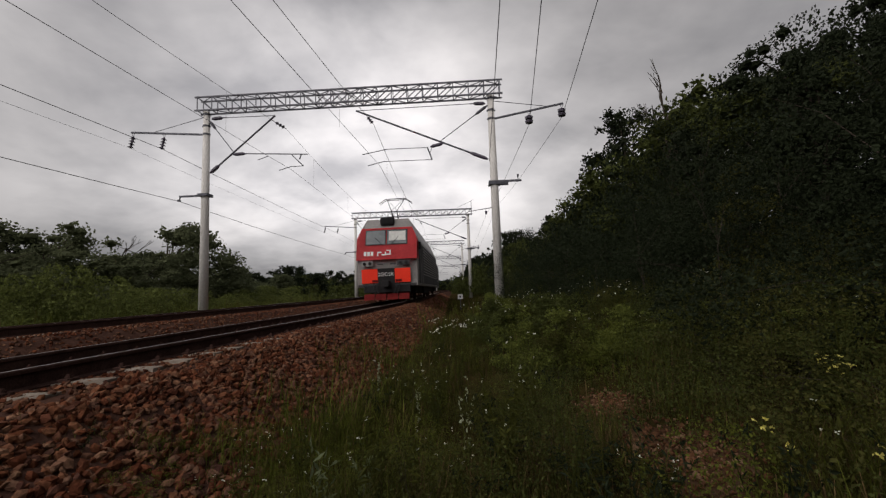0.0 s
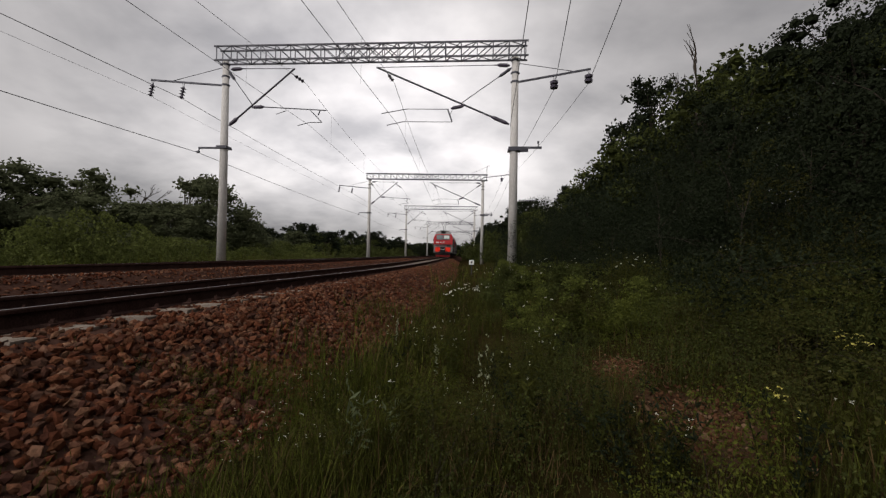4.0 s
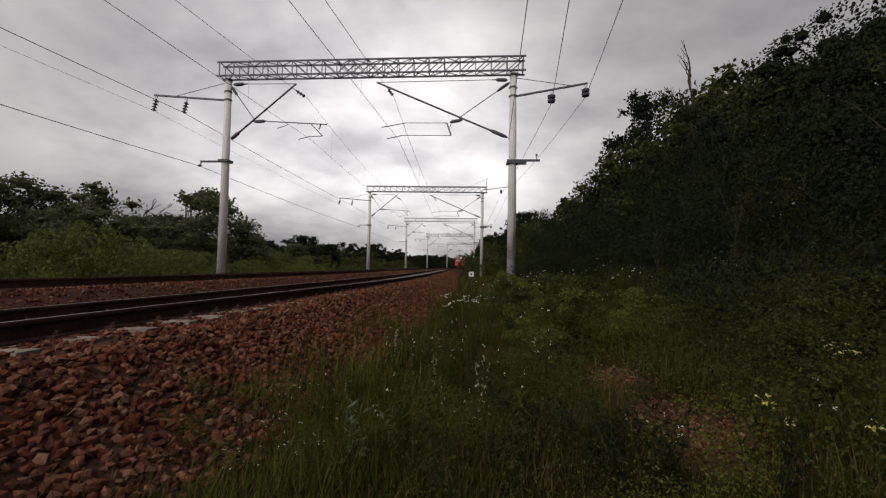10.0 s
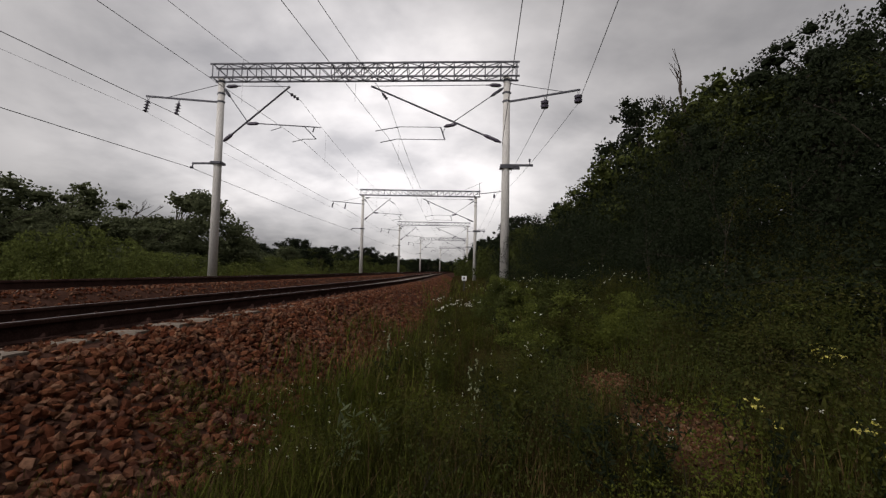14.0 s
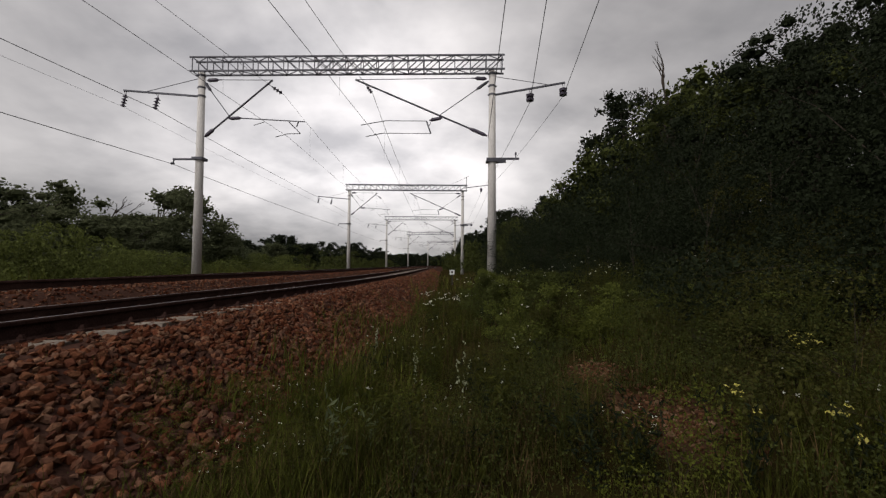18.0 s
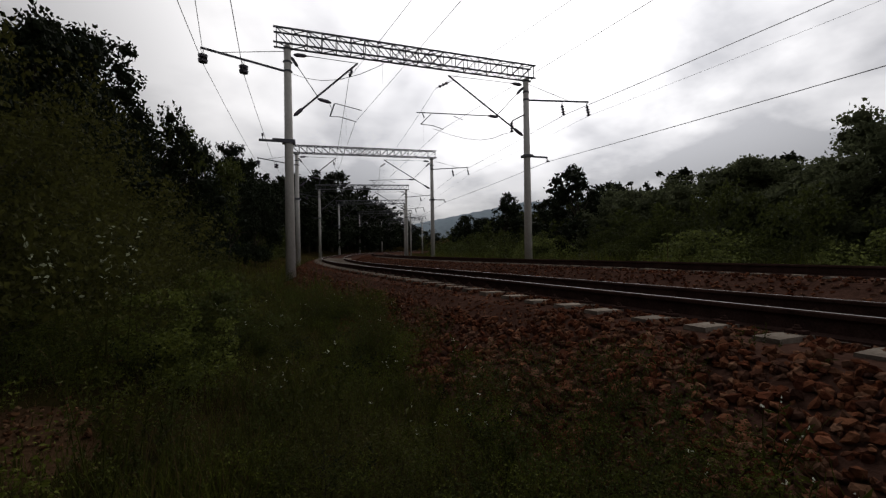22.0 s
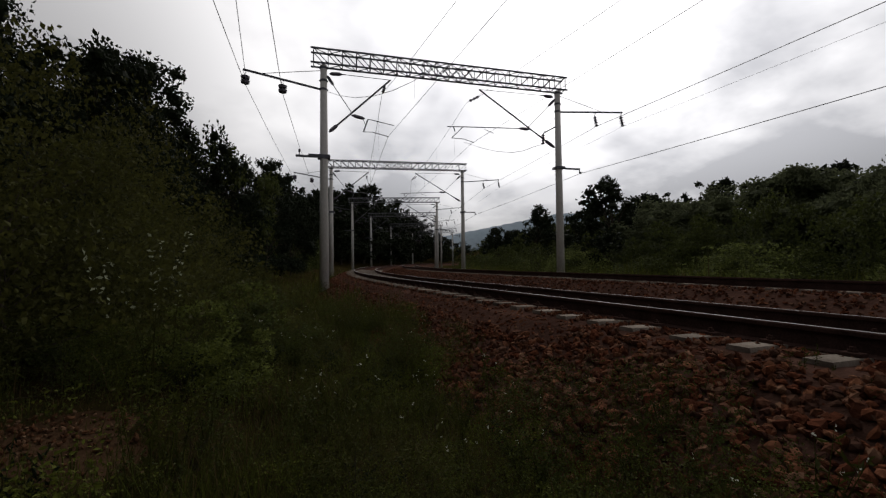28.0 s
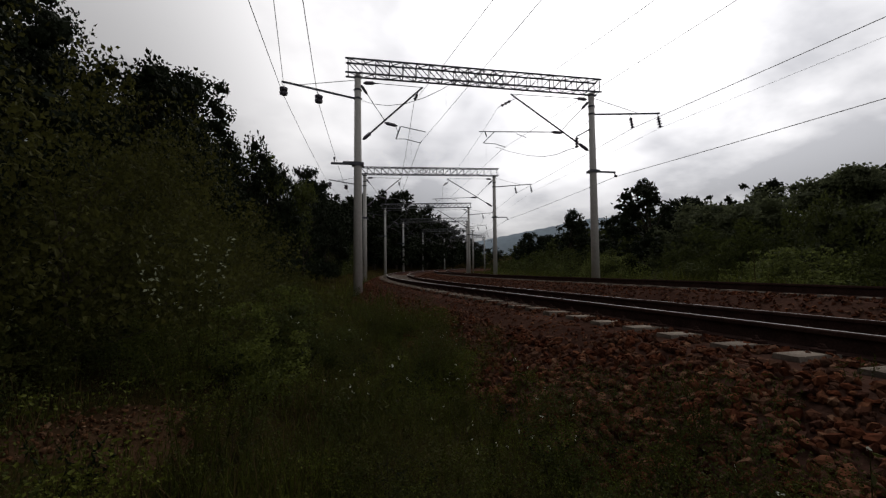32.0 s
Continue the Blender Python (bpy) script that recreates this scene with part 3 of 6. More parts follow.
    # outer arms that carry the feeder lines
    for side, xp in ((1, XR), (-1, XL)):
        arm = new("feeder_arm")
        arm.parent = g
        bm = bmesh.new()
        if len(outer) > 2 and side > 0:
            bar(bm, (xp + 0.1, 0, 9.62), (xp + 3.4, 0, 10.05), 0.07)
            part("beam", bm, M_STEEL, arm)
            bm = bmesh.new()
            rod(bm, (xp + 0.45, 0, 9.6), (xp + 0.45, 0, 10.95), 0.03, n=6)
            rod(bm, (xp + 0.45, 0, 10.9), (xp - 1.6, 0, 9.97), 0.014, n=5)
            rod(bm, (xp + 0.45, 0, 10.95), (xp + 0.75, 0, 11.05), 0.02, n=5)
            part("mast", bm, M_STEEL, arm)
            bm = bmesh.new()
            rod(bm, (xp + 2.2, 0, 9.88), (xp + 2.2, 0, 9.5), 0.02, n=5)
            rod(bm, (xp + 2.2, 0, 9.6), (xp + 2.2, 0, 9.2), 0.14, 0.12, n=10)
            part("insulator", bm, M_PORCELAIN, arm)
        else:
            bar(bm, (xp + side * 0.12, 0, 8.2), (xp + side * (3.3 if side > 0 else outer[1] + 0.08), 0, 8.75 if side > 0 else 8.5), 0.075)
            part("beam", bm, M_STEEL, arm)
            bm = bmesh.new()
            rod(bm, (xp + side * 0.12, 0, 9.05), (xp + side * 2.6, 0, 8.65 if side > 0 else 8.45), 0.015, n=5)
            part("tie_rod", bm, M_STEEL, arm)
            for xo in ((1.75, 3.25) if side > 0 else outer[:2]):
                z = 8.2 + (0.55 * xo / 3.25 if side > 0 else 0.3 * xo / outer[1])
                bm = bmesh.new()
                x = xp + side * xo
                for dx in (-0.07, 0.07):
                    bar(bm, (x + dx, 0, z), (x - side * 0.03, 0, z - 0.27), 0.018)
                if side > 0:
                    for j in range(2):
                        zz = z - 0.25 - 0.19 * j
                        rod(bm, (x - side * 0.03, 0, zz), (x - side * 0.03, 0, zz - 0.045), 0.10, 0.185, n=12)
                        rod(bm, (x - side * 0.03, 0, zz - 0.045), (x - side * 0.03, 0, zz - 0.15), 0.185, 0.165, n=12)
                        rod(bm, (x - side * 0.03, 0, zz - 0.14), (x - side * 0.03, 0, zz - 0.2), 0.06, n=8)
                else:
                    insulator(bm, (x + 0.02, 0, z - 0.22), (x - 0.1, 0, z - 0.78), 0.135, 4)
                part("insulator", bm, M_PORCELAIN, arm)
        bm = bmesh.new()
        if side > 0:
            box(bm, xp - 0.26, xp + 1.2, -0.19, -0.15, 5.16, 5.26)
            box(bm, xp - 0.26, xp + 0.65, 0.15, 0.19, 5.10, 5.24)
            box(bm, xp - 0.27, xp + 0.27, -0.21, 0.21, 5.08, 5.16)
            rod(bm, (xp + 1.05, -0.17, 5.25), (xp + 1.05, -0.17, 5.40), 0.02, n=6)
            rod(bm, (xp + 1.05, -0.17, 5.38), (xp + 1.05, -0.17, 5.50), 0.045, n=6)
        else:
            box(bm, xp - 1.25, xp + 0.22, -0.04, 0.04, 5.2, 5.28)
            box(bm, xp - 0.24, xp + 0.24, -0.24, 0.24, 5.18, 5.3)
            rod(bm, (xp - 1.2, 0, 5.23), (xp - 1.28, 0, 5.02), 0.03, n=6)
            rod(bm, (xp - 1.34, 0, 5.05), (xp - 1.22, 0, 5.05), 0.06, n=8)
        part("cross_arm", bm, M_STEEL, g)
    return g


G_S = [18.6, 49.3, 82.2, 122.0, 166.0, 225.0]
H_S = [-19.3, -39.6, -62.0, -81.0, -103.0, -128.0]
GANTRIES = []


def stand(m, XL, XR, outer=(2.1, 3.65)):
    """Notes where a gantry stands, for the wires that it carries."""
    GANTRIES.append((m, XL, XR, outer))
    return m


first = gantry(6.3, 3.35, "steel lattice gantry on concrete posts carrying two tracks' wires", stand(frame_at(G_S[0]), -8.05, 5.48))
gantry(6.3, 3.35, "steel lattice gantry on concrete posts, one feeder arm raised", stand(frame_at(G_S[1]), -8.05, 5.48, (2.1, 3.65, "raised")), outer=(2.1, 3.65, "raised"))
for s in G_S[2:]:
    copy_thing(first, stand(frame_at(s), -8.05, 5.48))


def skewed(s, turn):
    p = at(s, 0)
    return pose(p.x, p.y, 0, 0, 0, turn)


def slack(g, pts, r=0.012):
    """A hanging cable through the given places of the gantry."""
    bm = bmesh.new()
    rings = [[bm.verts.new((x + r * math.cos(k * 1.2566), 0.05 + r * math.sin(k * 1.2566) * 0.9, z + r * math.cos(k * 1.2566))) for k in range(5)] for x, z in pts]
    for a, b in zip(rings, rings[1:]):
        for k in range(5):
            bm.faces.new((a[k], a[(k + 1) % 5], b[(k + 1) % 5], b[k]))
    bm.faces.new(rings[0][::-1])
    bm.faces.new(rings[-1])
    part("jumper_cable", bm, M_WIRE, g, "slack dark jumper cable")


second = gantry(3.0, 4.35, "steel lattice gantry on concrete posts, short wire brackets", stand(skewed(H_S[0], -9.3), -9.15, 2.6, (2.25, 3.9)), -9.15, 2.6, (2.25, 3.9))
x0 = -9.15
slack(second, [(x0 + 0.9, 6.42), (x0 + 1.4, 6.28), (x0 + 2.0, 6.02), (x0 + 2.7, 5.88), (x0 + 3.5, 5.9), (x0 + 4.3, 6.02), (x0 + 5.2, 6.25)])
slack(second, [(2.4, 8.1), (1.9, 7.98), (1.2, 7.95), (0.4, 8.1), (-0.5, 8.45), (-1.4, 8.95), (-1.9, 9.3)])
bm = bmesh.new()
bar(bm, (x0 + 0.15, 0.05, 7.4), (x0 + 0.9, 0.05, 6.98), 0.06)
rod(bm, (x0 + 0.9, 0.05, 6.98), (x0 + 0.15, 0.05, 7.9), 0.01, n=4)
br = part("jumper_bracket", bm, M_STEEL, second)
bm = bmesh.new()
insulator(bm, (x0 + 0.9, 0.05, 6.95), (x0 + 0.9, 0.05, 6.42), 0.12, 4)
part("insulator", bm, M_PORCELAIN, br)
third = gantry(3.4, 4.6, "steel lattice gantry on concrete posts in the bend", stand(skewed(H_S[1], -15), -9.15, 3.25), -9.15, 3.25)
for s in H_S[2:]:
    copy_thing(third, stand(frame_at(s, -0.8), -9.15, 3.25))
GANTRIES.sort(key=lambda g: su(np.array([g[0].translation.x]), np.array([g[0].translation.y]))[0][0])

# single post between two gantries
mp = thing("line_post", "single tapered concrete post beside the second track", "post", m=pose(-13.75, 0.75, 0, 0, 0, heading(0)))
post_part(mp, 0.0, 9.9, r0=0.20, r1=0.14)
for z in (7.0, 6.7, 6.4, 4.3):
    bm = bmesh.new()
    rod(bm, (0.1, 0, z), (0.28, 0, z), 0.02)
    rod(bm, (0.24, 0, z - 0.06), (0.24, 0, z + 0.06), 0.05, n=8)
    part("pin_insulator", bm, M_PORCELAIN, mp)

# ---------------------------------------------------------------- wires
STOPS = sorted(H_S) + G_S


def wire(name, label, u, z, sag, r, stops=STOPS, extra=6, stagger=0.0):
    verts, faces = [], []
    pts = []
    for k, (a, b) in enumerate(zip(stops, stops[1:])):
        n = max(extra, 8)
        pa, pb = at(a, u + (stagger if k % 2 else -stagger)), at(b, u + (-stagger if k % 2 else stagger))
        for i in range(n + (b == stops[-1])):
            f = i / n
            p = pa.lerp(pb, f)
            zz = z - 4 * sag * ((b - a) / 35.0) ** 2 * f * (1 - f)
            pts.append(Vector((p.x, p.y, zz)))
    for i, p in enumerate(pts):
        d = (pts[min(i + 1, len(pts) - 1)] - pts[max(i - 1, 0)]).normalized()
        side = d.cross(Vector((0, 0, 1))).normalized()
        up = side.cross(d)
        for q in (side, up, -side, -up):
            verts.append(p + q * r)
    for i in range(len(pts) - 1):
        for j in range(4):
            a, b = i * 4 + j, i * 4 + (j + 1) % 4
            faces.append((a, b, b + 4, a + 4))
    ob = mesh_from(name, verts, faces, M_WIRE)
    return tagged(ob, label, "overhead wire", "wires over the line")


for uu in (NEAR_U, FAR_U):
    w = wire("bearer_cable", "dark stranded bearer cable above the track", uu, 8.25, 0.75, 0.011 if uu == NEAR_U else 0.009)
    c = wire("contact_wire", "copper contact wire above the track", uu, 6.26, 0.02, 0.010 if uu == NEAR_U else 0.009, stagger=0.25)
    # droppers from the bearer to the contact wire
    for a, b in zip(STOPS, STOPS[1:]):
        if b < -45 or a > 90:
            continue
        n = 4
        for i in range(n):
            f = (i + 0.5) / n
            p = at(a, uu).lerp(at(b, uu), f)
            zb = 8.25 - 4 * 0.75 * ((b - a) / 35.0) ** 2 * f * (1 - f)
            bm = bmesh.new()
            rod(bm, (p.x, p.y, 6.26), (p.x, p.y, zb), 0.0035, n=4)
            part("dropper", bm, M_WIRE, w)


def strung(label, local, sag, r):
    """A line hung from gantry to gantry; local gives its hanging place on each."""
    ends = [m @ Vector(local(XL, XR, outer)) for m, XL, XR, outer in GANTRIES]
    pts = []
    for a, b in zip(ends, ends[1:]):
        k = 4 * sag * ((b - a).length / 35.0) ** 2
        pts += [a.lerp(b, f / 10) - Vector((0, 0, k * f / 10 * (1 - f / 10))) for f in range(10)]
    pts.append(ends[-1])
    verts, faces = [], []
    for i, p in enumerate(pts):
        d = (pts[min(i + 1, len(pts) - 1)] - pts[max(i - 1, 0)]).normalized()
        side = d.cross(Vector((0, 0, 1))).normalized()
        up = side.cross(d)
        verts += [p + q * r for q in (side, up, -side, -up)]
    for i in range(len(pts) - 1):
        faces += [(i * 4 + j, i * 4 + (j + 1) % 4, i * 4 + (j + 1) % 4 + 4, i * 4 + j + 4) for j in range(4)]
    tagged(mesh_from("feeder_line", verts, faces, M_WIRE), label, "overhead wire", "wires over the line")


strung("stranded feeder line on the gantries' outer arms", lambda a, b, o: (b + 2.2, 0, 9.2) if len(o) > 2 else (b + 1.72, 0, 7.86), 0.35, 0.012)
strung("stranded feeder line on the gantries' outer arms", lambda a, b, o: (b + 3.35, 0, 10.0) if len(o) > 2 else (b + 3.22, 0, 8.12), 0.35, 0.012)
strung("thick stranded feeder line under the second track's arms", lambda a, b, o: (a - o[0] - 0.1, 0, 7.62), 0.12, 0.014)
strung("thin stranded line under the tips of the arms", lambda a, b, o: (a - o[1] - 0.1, 0, 7.73), 0.12, 0.006)
strung("single line on the posts' lower arms", lambda a, b, o: (a - 1.28, 0, 5.02), 0.18, 0.013)
bm = bmesh.new()
rod(bm, at(18.6, -5.3, 6.2), at(-19.3, -5.8, 8.6), 0.012, n=5)
tagged(part("stay_wire", bm, M_WIRE), "slack stay wire between two gantries", "overhead wire", "wires over the line")


# ---------------------------------------------------------------- plants
def quad_mesh(name, V, mats, index=None):
    """A mesh of loose quads from an array of shape (n, 4, 3)."""
    n = len(V)
    me = bpy.data.meshes.new(name)
    me.vertices.add(n * 4)
    me.vertices.foreach_set("co", V.astype(np.float32).ravel())
    me.loops.add(n * 4)
    me.loops.foreach_set("vertex_index", np.arange(n * 4, dtype=np.int32))
    me.polygons.add(n)
    me.polygons.foreach_set("loop_start", np.arange(0, n * 4, 4, dtype=np.int32))
    me.polygons.foreach_set("loop_total", np.full(n, 4, dtype=np.int32))
    for m in mats:
        me.materials.append(m)
    if index is not None:
        me.polygons.foreach_set("material_index", np.asarray(index, dtype=np.int32))
    me.polygons.foreach_set("use_smooth", np.zeros(n, dtype=bool))
    me.update()
    return me


def leaves(rng, P, size, droop=0.3, broad=0.33):
    """Leaf blades at the points P, each a kite with its own turn."""
    n = len(P)
    d = rng.normal(size=(n, 3))
    d[:, 2] -= droop
    d /= np.linalg.norm(d, axis=1)[:, None]
    w = np.cross(d, rng.normal(size=(n, 3)))
    w /= np.linalg.norm(w, axis=1)[:, None]
    L = size * rng.uniform(0.6, 1.3, n)[:, None]
    fold = np.cross(d, w) * L * 0.12
    return np.stack([P, P + d * L * 0.45 + w * L * broad + fold, P + d * L, P + d * L * 0.5 - w * L * broad + fold], axis=1)


def clump_points(rng, centres, radii, n):
    """Points near the shells of many small clumps."""
    k = rng.choice(len(centres), n, p=radii ** 2 / np.sum(radii ** 2))
    d = rng.normal(size=(n, 3))
    d /= np.linalg.norm(d, axis=1)[:, None]
    r = radii[k] * rng.uniform(0.35, 1.12, n) ** 0.6
    return centres[k] + d * r[:, None] * np.array([1, 1, 0.78])


def lump_faces(rng, centres, radii, k):
    """The dense twiggy heart of each clump: a small uneven lump of 24 faces."""
    g = np.array([-1.0, 0.0, 1.0])
    quads = []
    for axis in range(3):
        for side in (-1.0, 1.0):
            for i in range(2):
                for j in range(2):
                    q = np.zeros((4, 3))
                    for n, (a, b) in enumerate(((i, j), (i + 1, j), (i + 1, j + 1), (i, j + 1))):
                        q[n, axis], q[n, (axis + 1) % 3], q[n, (axis + 2) % 3] = side, g[a], g[b]
                    quads.append(q)
    Q = np.array(quads)
    Q /= np.linalg.norm(Q, axis=2)[..., None]
    w = rng.normal(size=(len(centres), 3)) * 2.2
    ph = rng.uniform(0, 6.28, len(centres))
    wave = 1 + 0.22 * np.sin(np.einsum("fvk,ck->cfv", Q, w) + ph[:, None, None])
    V = Q[None] * (wave * (radii * k)[:, None, None])[..., None] * np.array([1, 1, 0.78]) + centres[:, None, None, :]
    return V.reshape(-1, 4, 3)


def crown_clumps(rng, height, width, bottom, count, fat=1.0):
    """Centres of the leaf clumps of one crown, uneven, with gaps."""
    C, R = [], []
    lobes = rng.normal(size=(5, 2)) * width * 0.22
    while len(C) < count:
        f = rng.uniform(0, 1)
        z = bottom + (height - bottom) * f
        prof = math.sin(math.pi * min(1, 0.18 + 0.8 * f)) ** 0.7
        a = rng.uniform(0, 2 * math.pi)
        r = width * 0.5 * prof * math.sqrt(rng.uniform(0.05, 1))
        lb = lobes[rng.integers(5)] * (1 - 0.5 * f)
        C.append((math.cos(a) * r + lb[0], math.sin(a) * r + lb[1], z))
        R.append(rng.uniform(0.09, 0.2) * width * fat * (1.1 - 0.45 * f))
    return np.array(C), np.array(R)


def make_tree(name, label, category, seed, height, width, bottom, n_leaf, leaf, mat, trunk=True, clumps=34, group="trees beside the line", fat=1.0, heart=0.0):
    rng = np.random.default_rng(seed)
    rnd = random.Random(seed)
    t = thing(name, label, category, group)
    C, R = crown_clumps(rng, height, width, bottom, clumps, fat)
    bm = bmesh.new()
    r0 = height * (0.02 if trunk else 0.008)
    top = Vector((rnd.uniform(-0.3, 0.3), rnd.uniform(-0.3, 0.3), height * 0.75))
    p, segs = Vector((0, 0, -0.4)), 5
    for i in range(segs):
        q = Vector((0, 0, -0.4)).lerp(top, (i + 1) / segs) + Vector((rnd.uniform(-1, 1), rnd.uniform(-1, 1), 0)) * height * 0.012
        rod(bm, p, q, r0 * (1 - 0.17 * i), r0 * (1 - 0.17 * (i + 1)), n=7)
        p = q
    for k in range(0, len(C), 2 if n_leaf > 3500 and trunk else 4):
        c = Vector(C[k])
        b = Vector((0, 0, 0)).lerp(top, min(0.95, max(0.12, (c.z / height) * 0.75)))
        m = b.lerp(c, 0.5) + Vector((0, 0, 0.06 * height))
        rod(bm, b, m, r0 * 0.32, r0 * 0.2, n=5)
        rod(bm, m, c, r0 * 0.2, r0 * 0.06, n=4)
    st = part("trunk" if trunk else "stem", bm, M_BARK, t)
    if not trunk:
        tagged(st, kind="stuff")
    P = clump_points(rng, C, R, n_leaf)
    me = quad_mesh("crown", np.concatenate([leaves(rng, P, leaf), lump_faces(rng, C, R, heart)]) if heart else leaves(rng, P, leaf), [mat])
    cr = tagged(new("crown", me), kind="stuff")
    cr.parent = t
    return t


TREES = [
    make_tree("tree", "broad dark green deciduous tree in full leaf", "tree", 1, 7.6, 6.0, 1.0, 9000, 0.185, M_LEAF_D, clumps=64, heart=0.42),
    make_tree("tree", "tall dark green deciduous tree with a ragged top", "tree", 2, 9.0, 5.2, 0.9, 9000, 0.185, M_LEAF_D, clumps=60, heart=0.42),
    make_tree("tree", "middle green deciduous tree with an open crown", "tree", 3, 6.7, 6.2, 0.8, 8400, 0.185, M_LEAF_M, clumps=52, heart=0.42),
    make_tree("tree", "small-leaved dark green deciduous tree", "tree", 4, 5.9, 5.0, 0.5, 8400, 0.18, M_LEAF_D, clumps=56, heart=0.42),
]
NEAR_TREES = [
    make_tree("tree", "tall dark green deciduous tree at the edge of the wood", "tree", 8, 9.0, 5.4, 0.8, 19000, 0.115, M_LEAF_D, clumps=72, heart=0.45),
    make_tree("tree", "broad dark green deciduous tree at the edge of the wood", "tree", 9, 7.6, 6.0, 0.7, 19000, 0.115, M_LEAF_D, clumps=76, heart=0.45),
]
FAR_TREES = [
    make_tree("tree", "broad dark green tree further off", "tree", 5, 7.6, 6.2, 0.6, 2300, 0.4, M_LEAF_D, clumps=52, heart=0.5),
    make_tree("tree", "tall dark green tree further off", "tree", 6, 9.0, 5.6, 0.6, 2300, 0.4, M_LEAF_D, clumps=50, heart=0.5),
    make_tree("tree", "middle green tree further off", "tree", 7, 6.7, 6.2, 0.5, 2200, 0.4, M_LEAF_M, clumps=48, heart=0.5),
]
SIDE_TREES = [
    make_tree("tree", "broad grey-green tree beyond the second track", "tree", 61, 7.4, 6.6, 0.5, 11000, 0.24, M_LEAF_S, clumps=70, fat=1.1, heart=0.5),
    make_tree("tree", "grey-green tree with a ragged crown beyond the line", "tree", 62, 7.9, 5.4, 0.5, 11000, 0.24, M_LEAF_S, clumps=66, fat=1.1, heart=0.5),
    make_tree("tree", "rounded grey-green tree beyond the line", "tree", 63, 6.6, 6.2, 0.5, 11000, 0.24, M_LEAF_S, clumps=70, fat=1.1, heart=0.5),
]
BUSHES = [
    make_tree("bush", "dense middle green bush", "bush", 11, 2.5, 3.0, 0.1, 3000, 0.115, M_LEAF_M, False, 38, "bushes beside the line"),
    make_tree("bush", "light green leafy bush", "bush", 12, 1.9, 3.2, 0.1, 3000, 0.12, M_LEAF_L, False, 36, "bushes beside the line"),
    make_tree("bush", "dark green leafy bush", "bush", 13, 3.3, 3.4, 0.1, 3000, 0.135, M_LEAF_D, False, 42, "bushes beside the line"),
]
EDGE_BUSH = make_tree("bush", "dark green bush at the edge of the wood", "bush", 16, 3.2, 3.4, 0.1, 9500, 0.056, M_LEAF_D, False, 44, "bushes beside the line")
NEAR_BUSH = make_tree("bush", "dense dark green thicket bush", "bush", 15, 3.2, 3.4, 0.1, 8500, 0.065, M_OLIVE, False, 46, "bushes beside the line")
FAR_BUSH = make_tree("bush", "middle green bush further off", "bush", 14, 2.6, 3.4, 0.1, 800, 0.27, M_LEAF_M, False, 24, "bushes beside the line")
CONE = make_tree("shrub", "slender pointed olive green shrub", "shrub", 17, 2.7, 1.35, 0.05, 5200, 0.05, M_OLIVE, False, 46, "bushes beside the line")
USED = set()


def plant(kind, x, y, height_scale=1.0, width_scale=None, turn=0.0, sink=0.05):
    k = width_scale or height_scale
    m = pose(x, y, gz(x, y) - sink, 0, 0, turn) @ Matrix.Diagonal((k, k, height_scale, 1))
    if kind.name not in USED:
        USED.add(kind.name)
        kind.matrix_basis = m
        return kind
    k0 = kind.scale
    return copy_thing(kind, m @ Matrix.Diagonal((1 / k0[0], 1 / k0[1], 1 / k0[2], 1)))


def plant_su(kind, s, u, *a, **k):
    p = at(s, u + float(np.interp(s, [-60, -40, -10, -3, 0], [0.4, 1.25, 0.9, 0.2, 0.0])))
    return plant(kind, p.x, p.y, *a, **k)


rnd = random.Random(21)
def edge(s):
    """Offset of the wood's edge on the camera's side: it closes in along the line."""
    return float(np.interp(s, [22, 40, 58, 80, 150], [-13.8, -11.0, -8.8, -8.4, -8.0]))


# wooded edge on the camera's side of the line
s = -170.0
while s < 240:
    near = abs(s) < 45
    # unseen trees abreast of the camera made taller, to shade the grass
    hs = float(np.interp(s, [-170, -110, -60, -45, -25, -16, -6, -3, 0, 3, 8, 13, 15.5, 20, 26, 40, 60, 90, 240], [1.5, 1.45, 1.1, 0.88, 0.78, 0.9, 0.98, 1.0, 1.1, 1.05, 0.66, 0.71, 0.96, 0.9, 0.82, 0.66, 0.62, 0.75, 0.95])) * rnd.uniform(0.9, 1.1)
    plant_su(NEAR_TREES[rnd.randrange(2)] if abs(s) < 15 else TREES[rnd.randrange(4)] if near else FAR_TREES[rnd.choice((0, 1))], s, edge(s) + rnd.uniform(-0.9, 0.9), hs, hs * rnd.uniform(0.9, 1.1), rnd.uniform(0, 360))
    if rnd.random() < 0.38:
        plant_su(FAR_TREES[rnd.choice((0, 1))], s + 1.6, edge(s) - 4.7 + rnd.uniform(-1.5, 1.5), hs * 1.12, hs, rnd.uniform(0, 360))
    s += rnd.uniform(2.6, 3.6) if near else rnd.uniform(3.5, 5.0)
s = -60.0
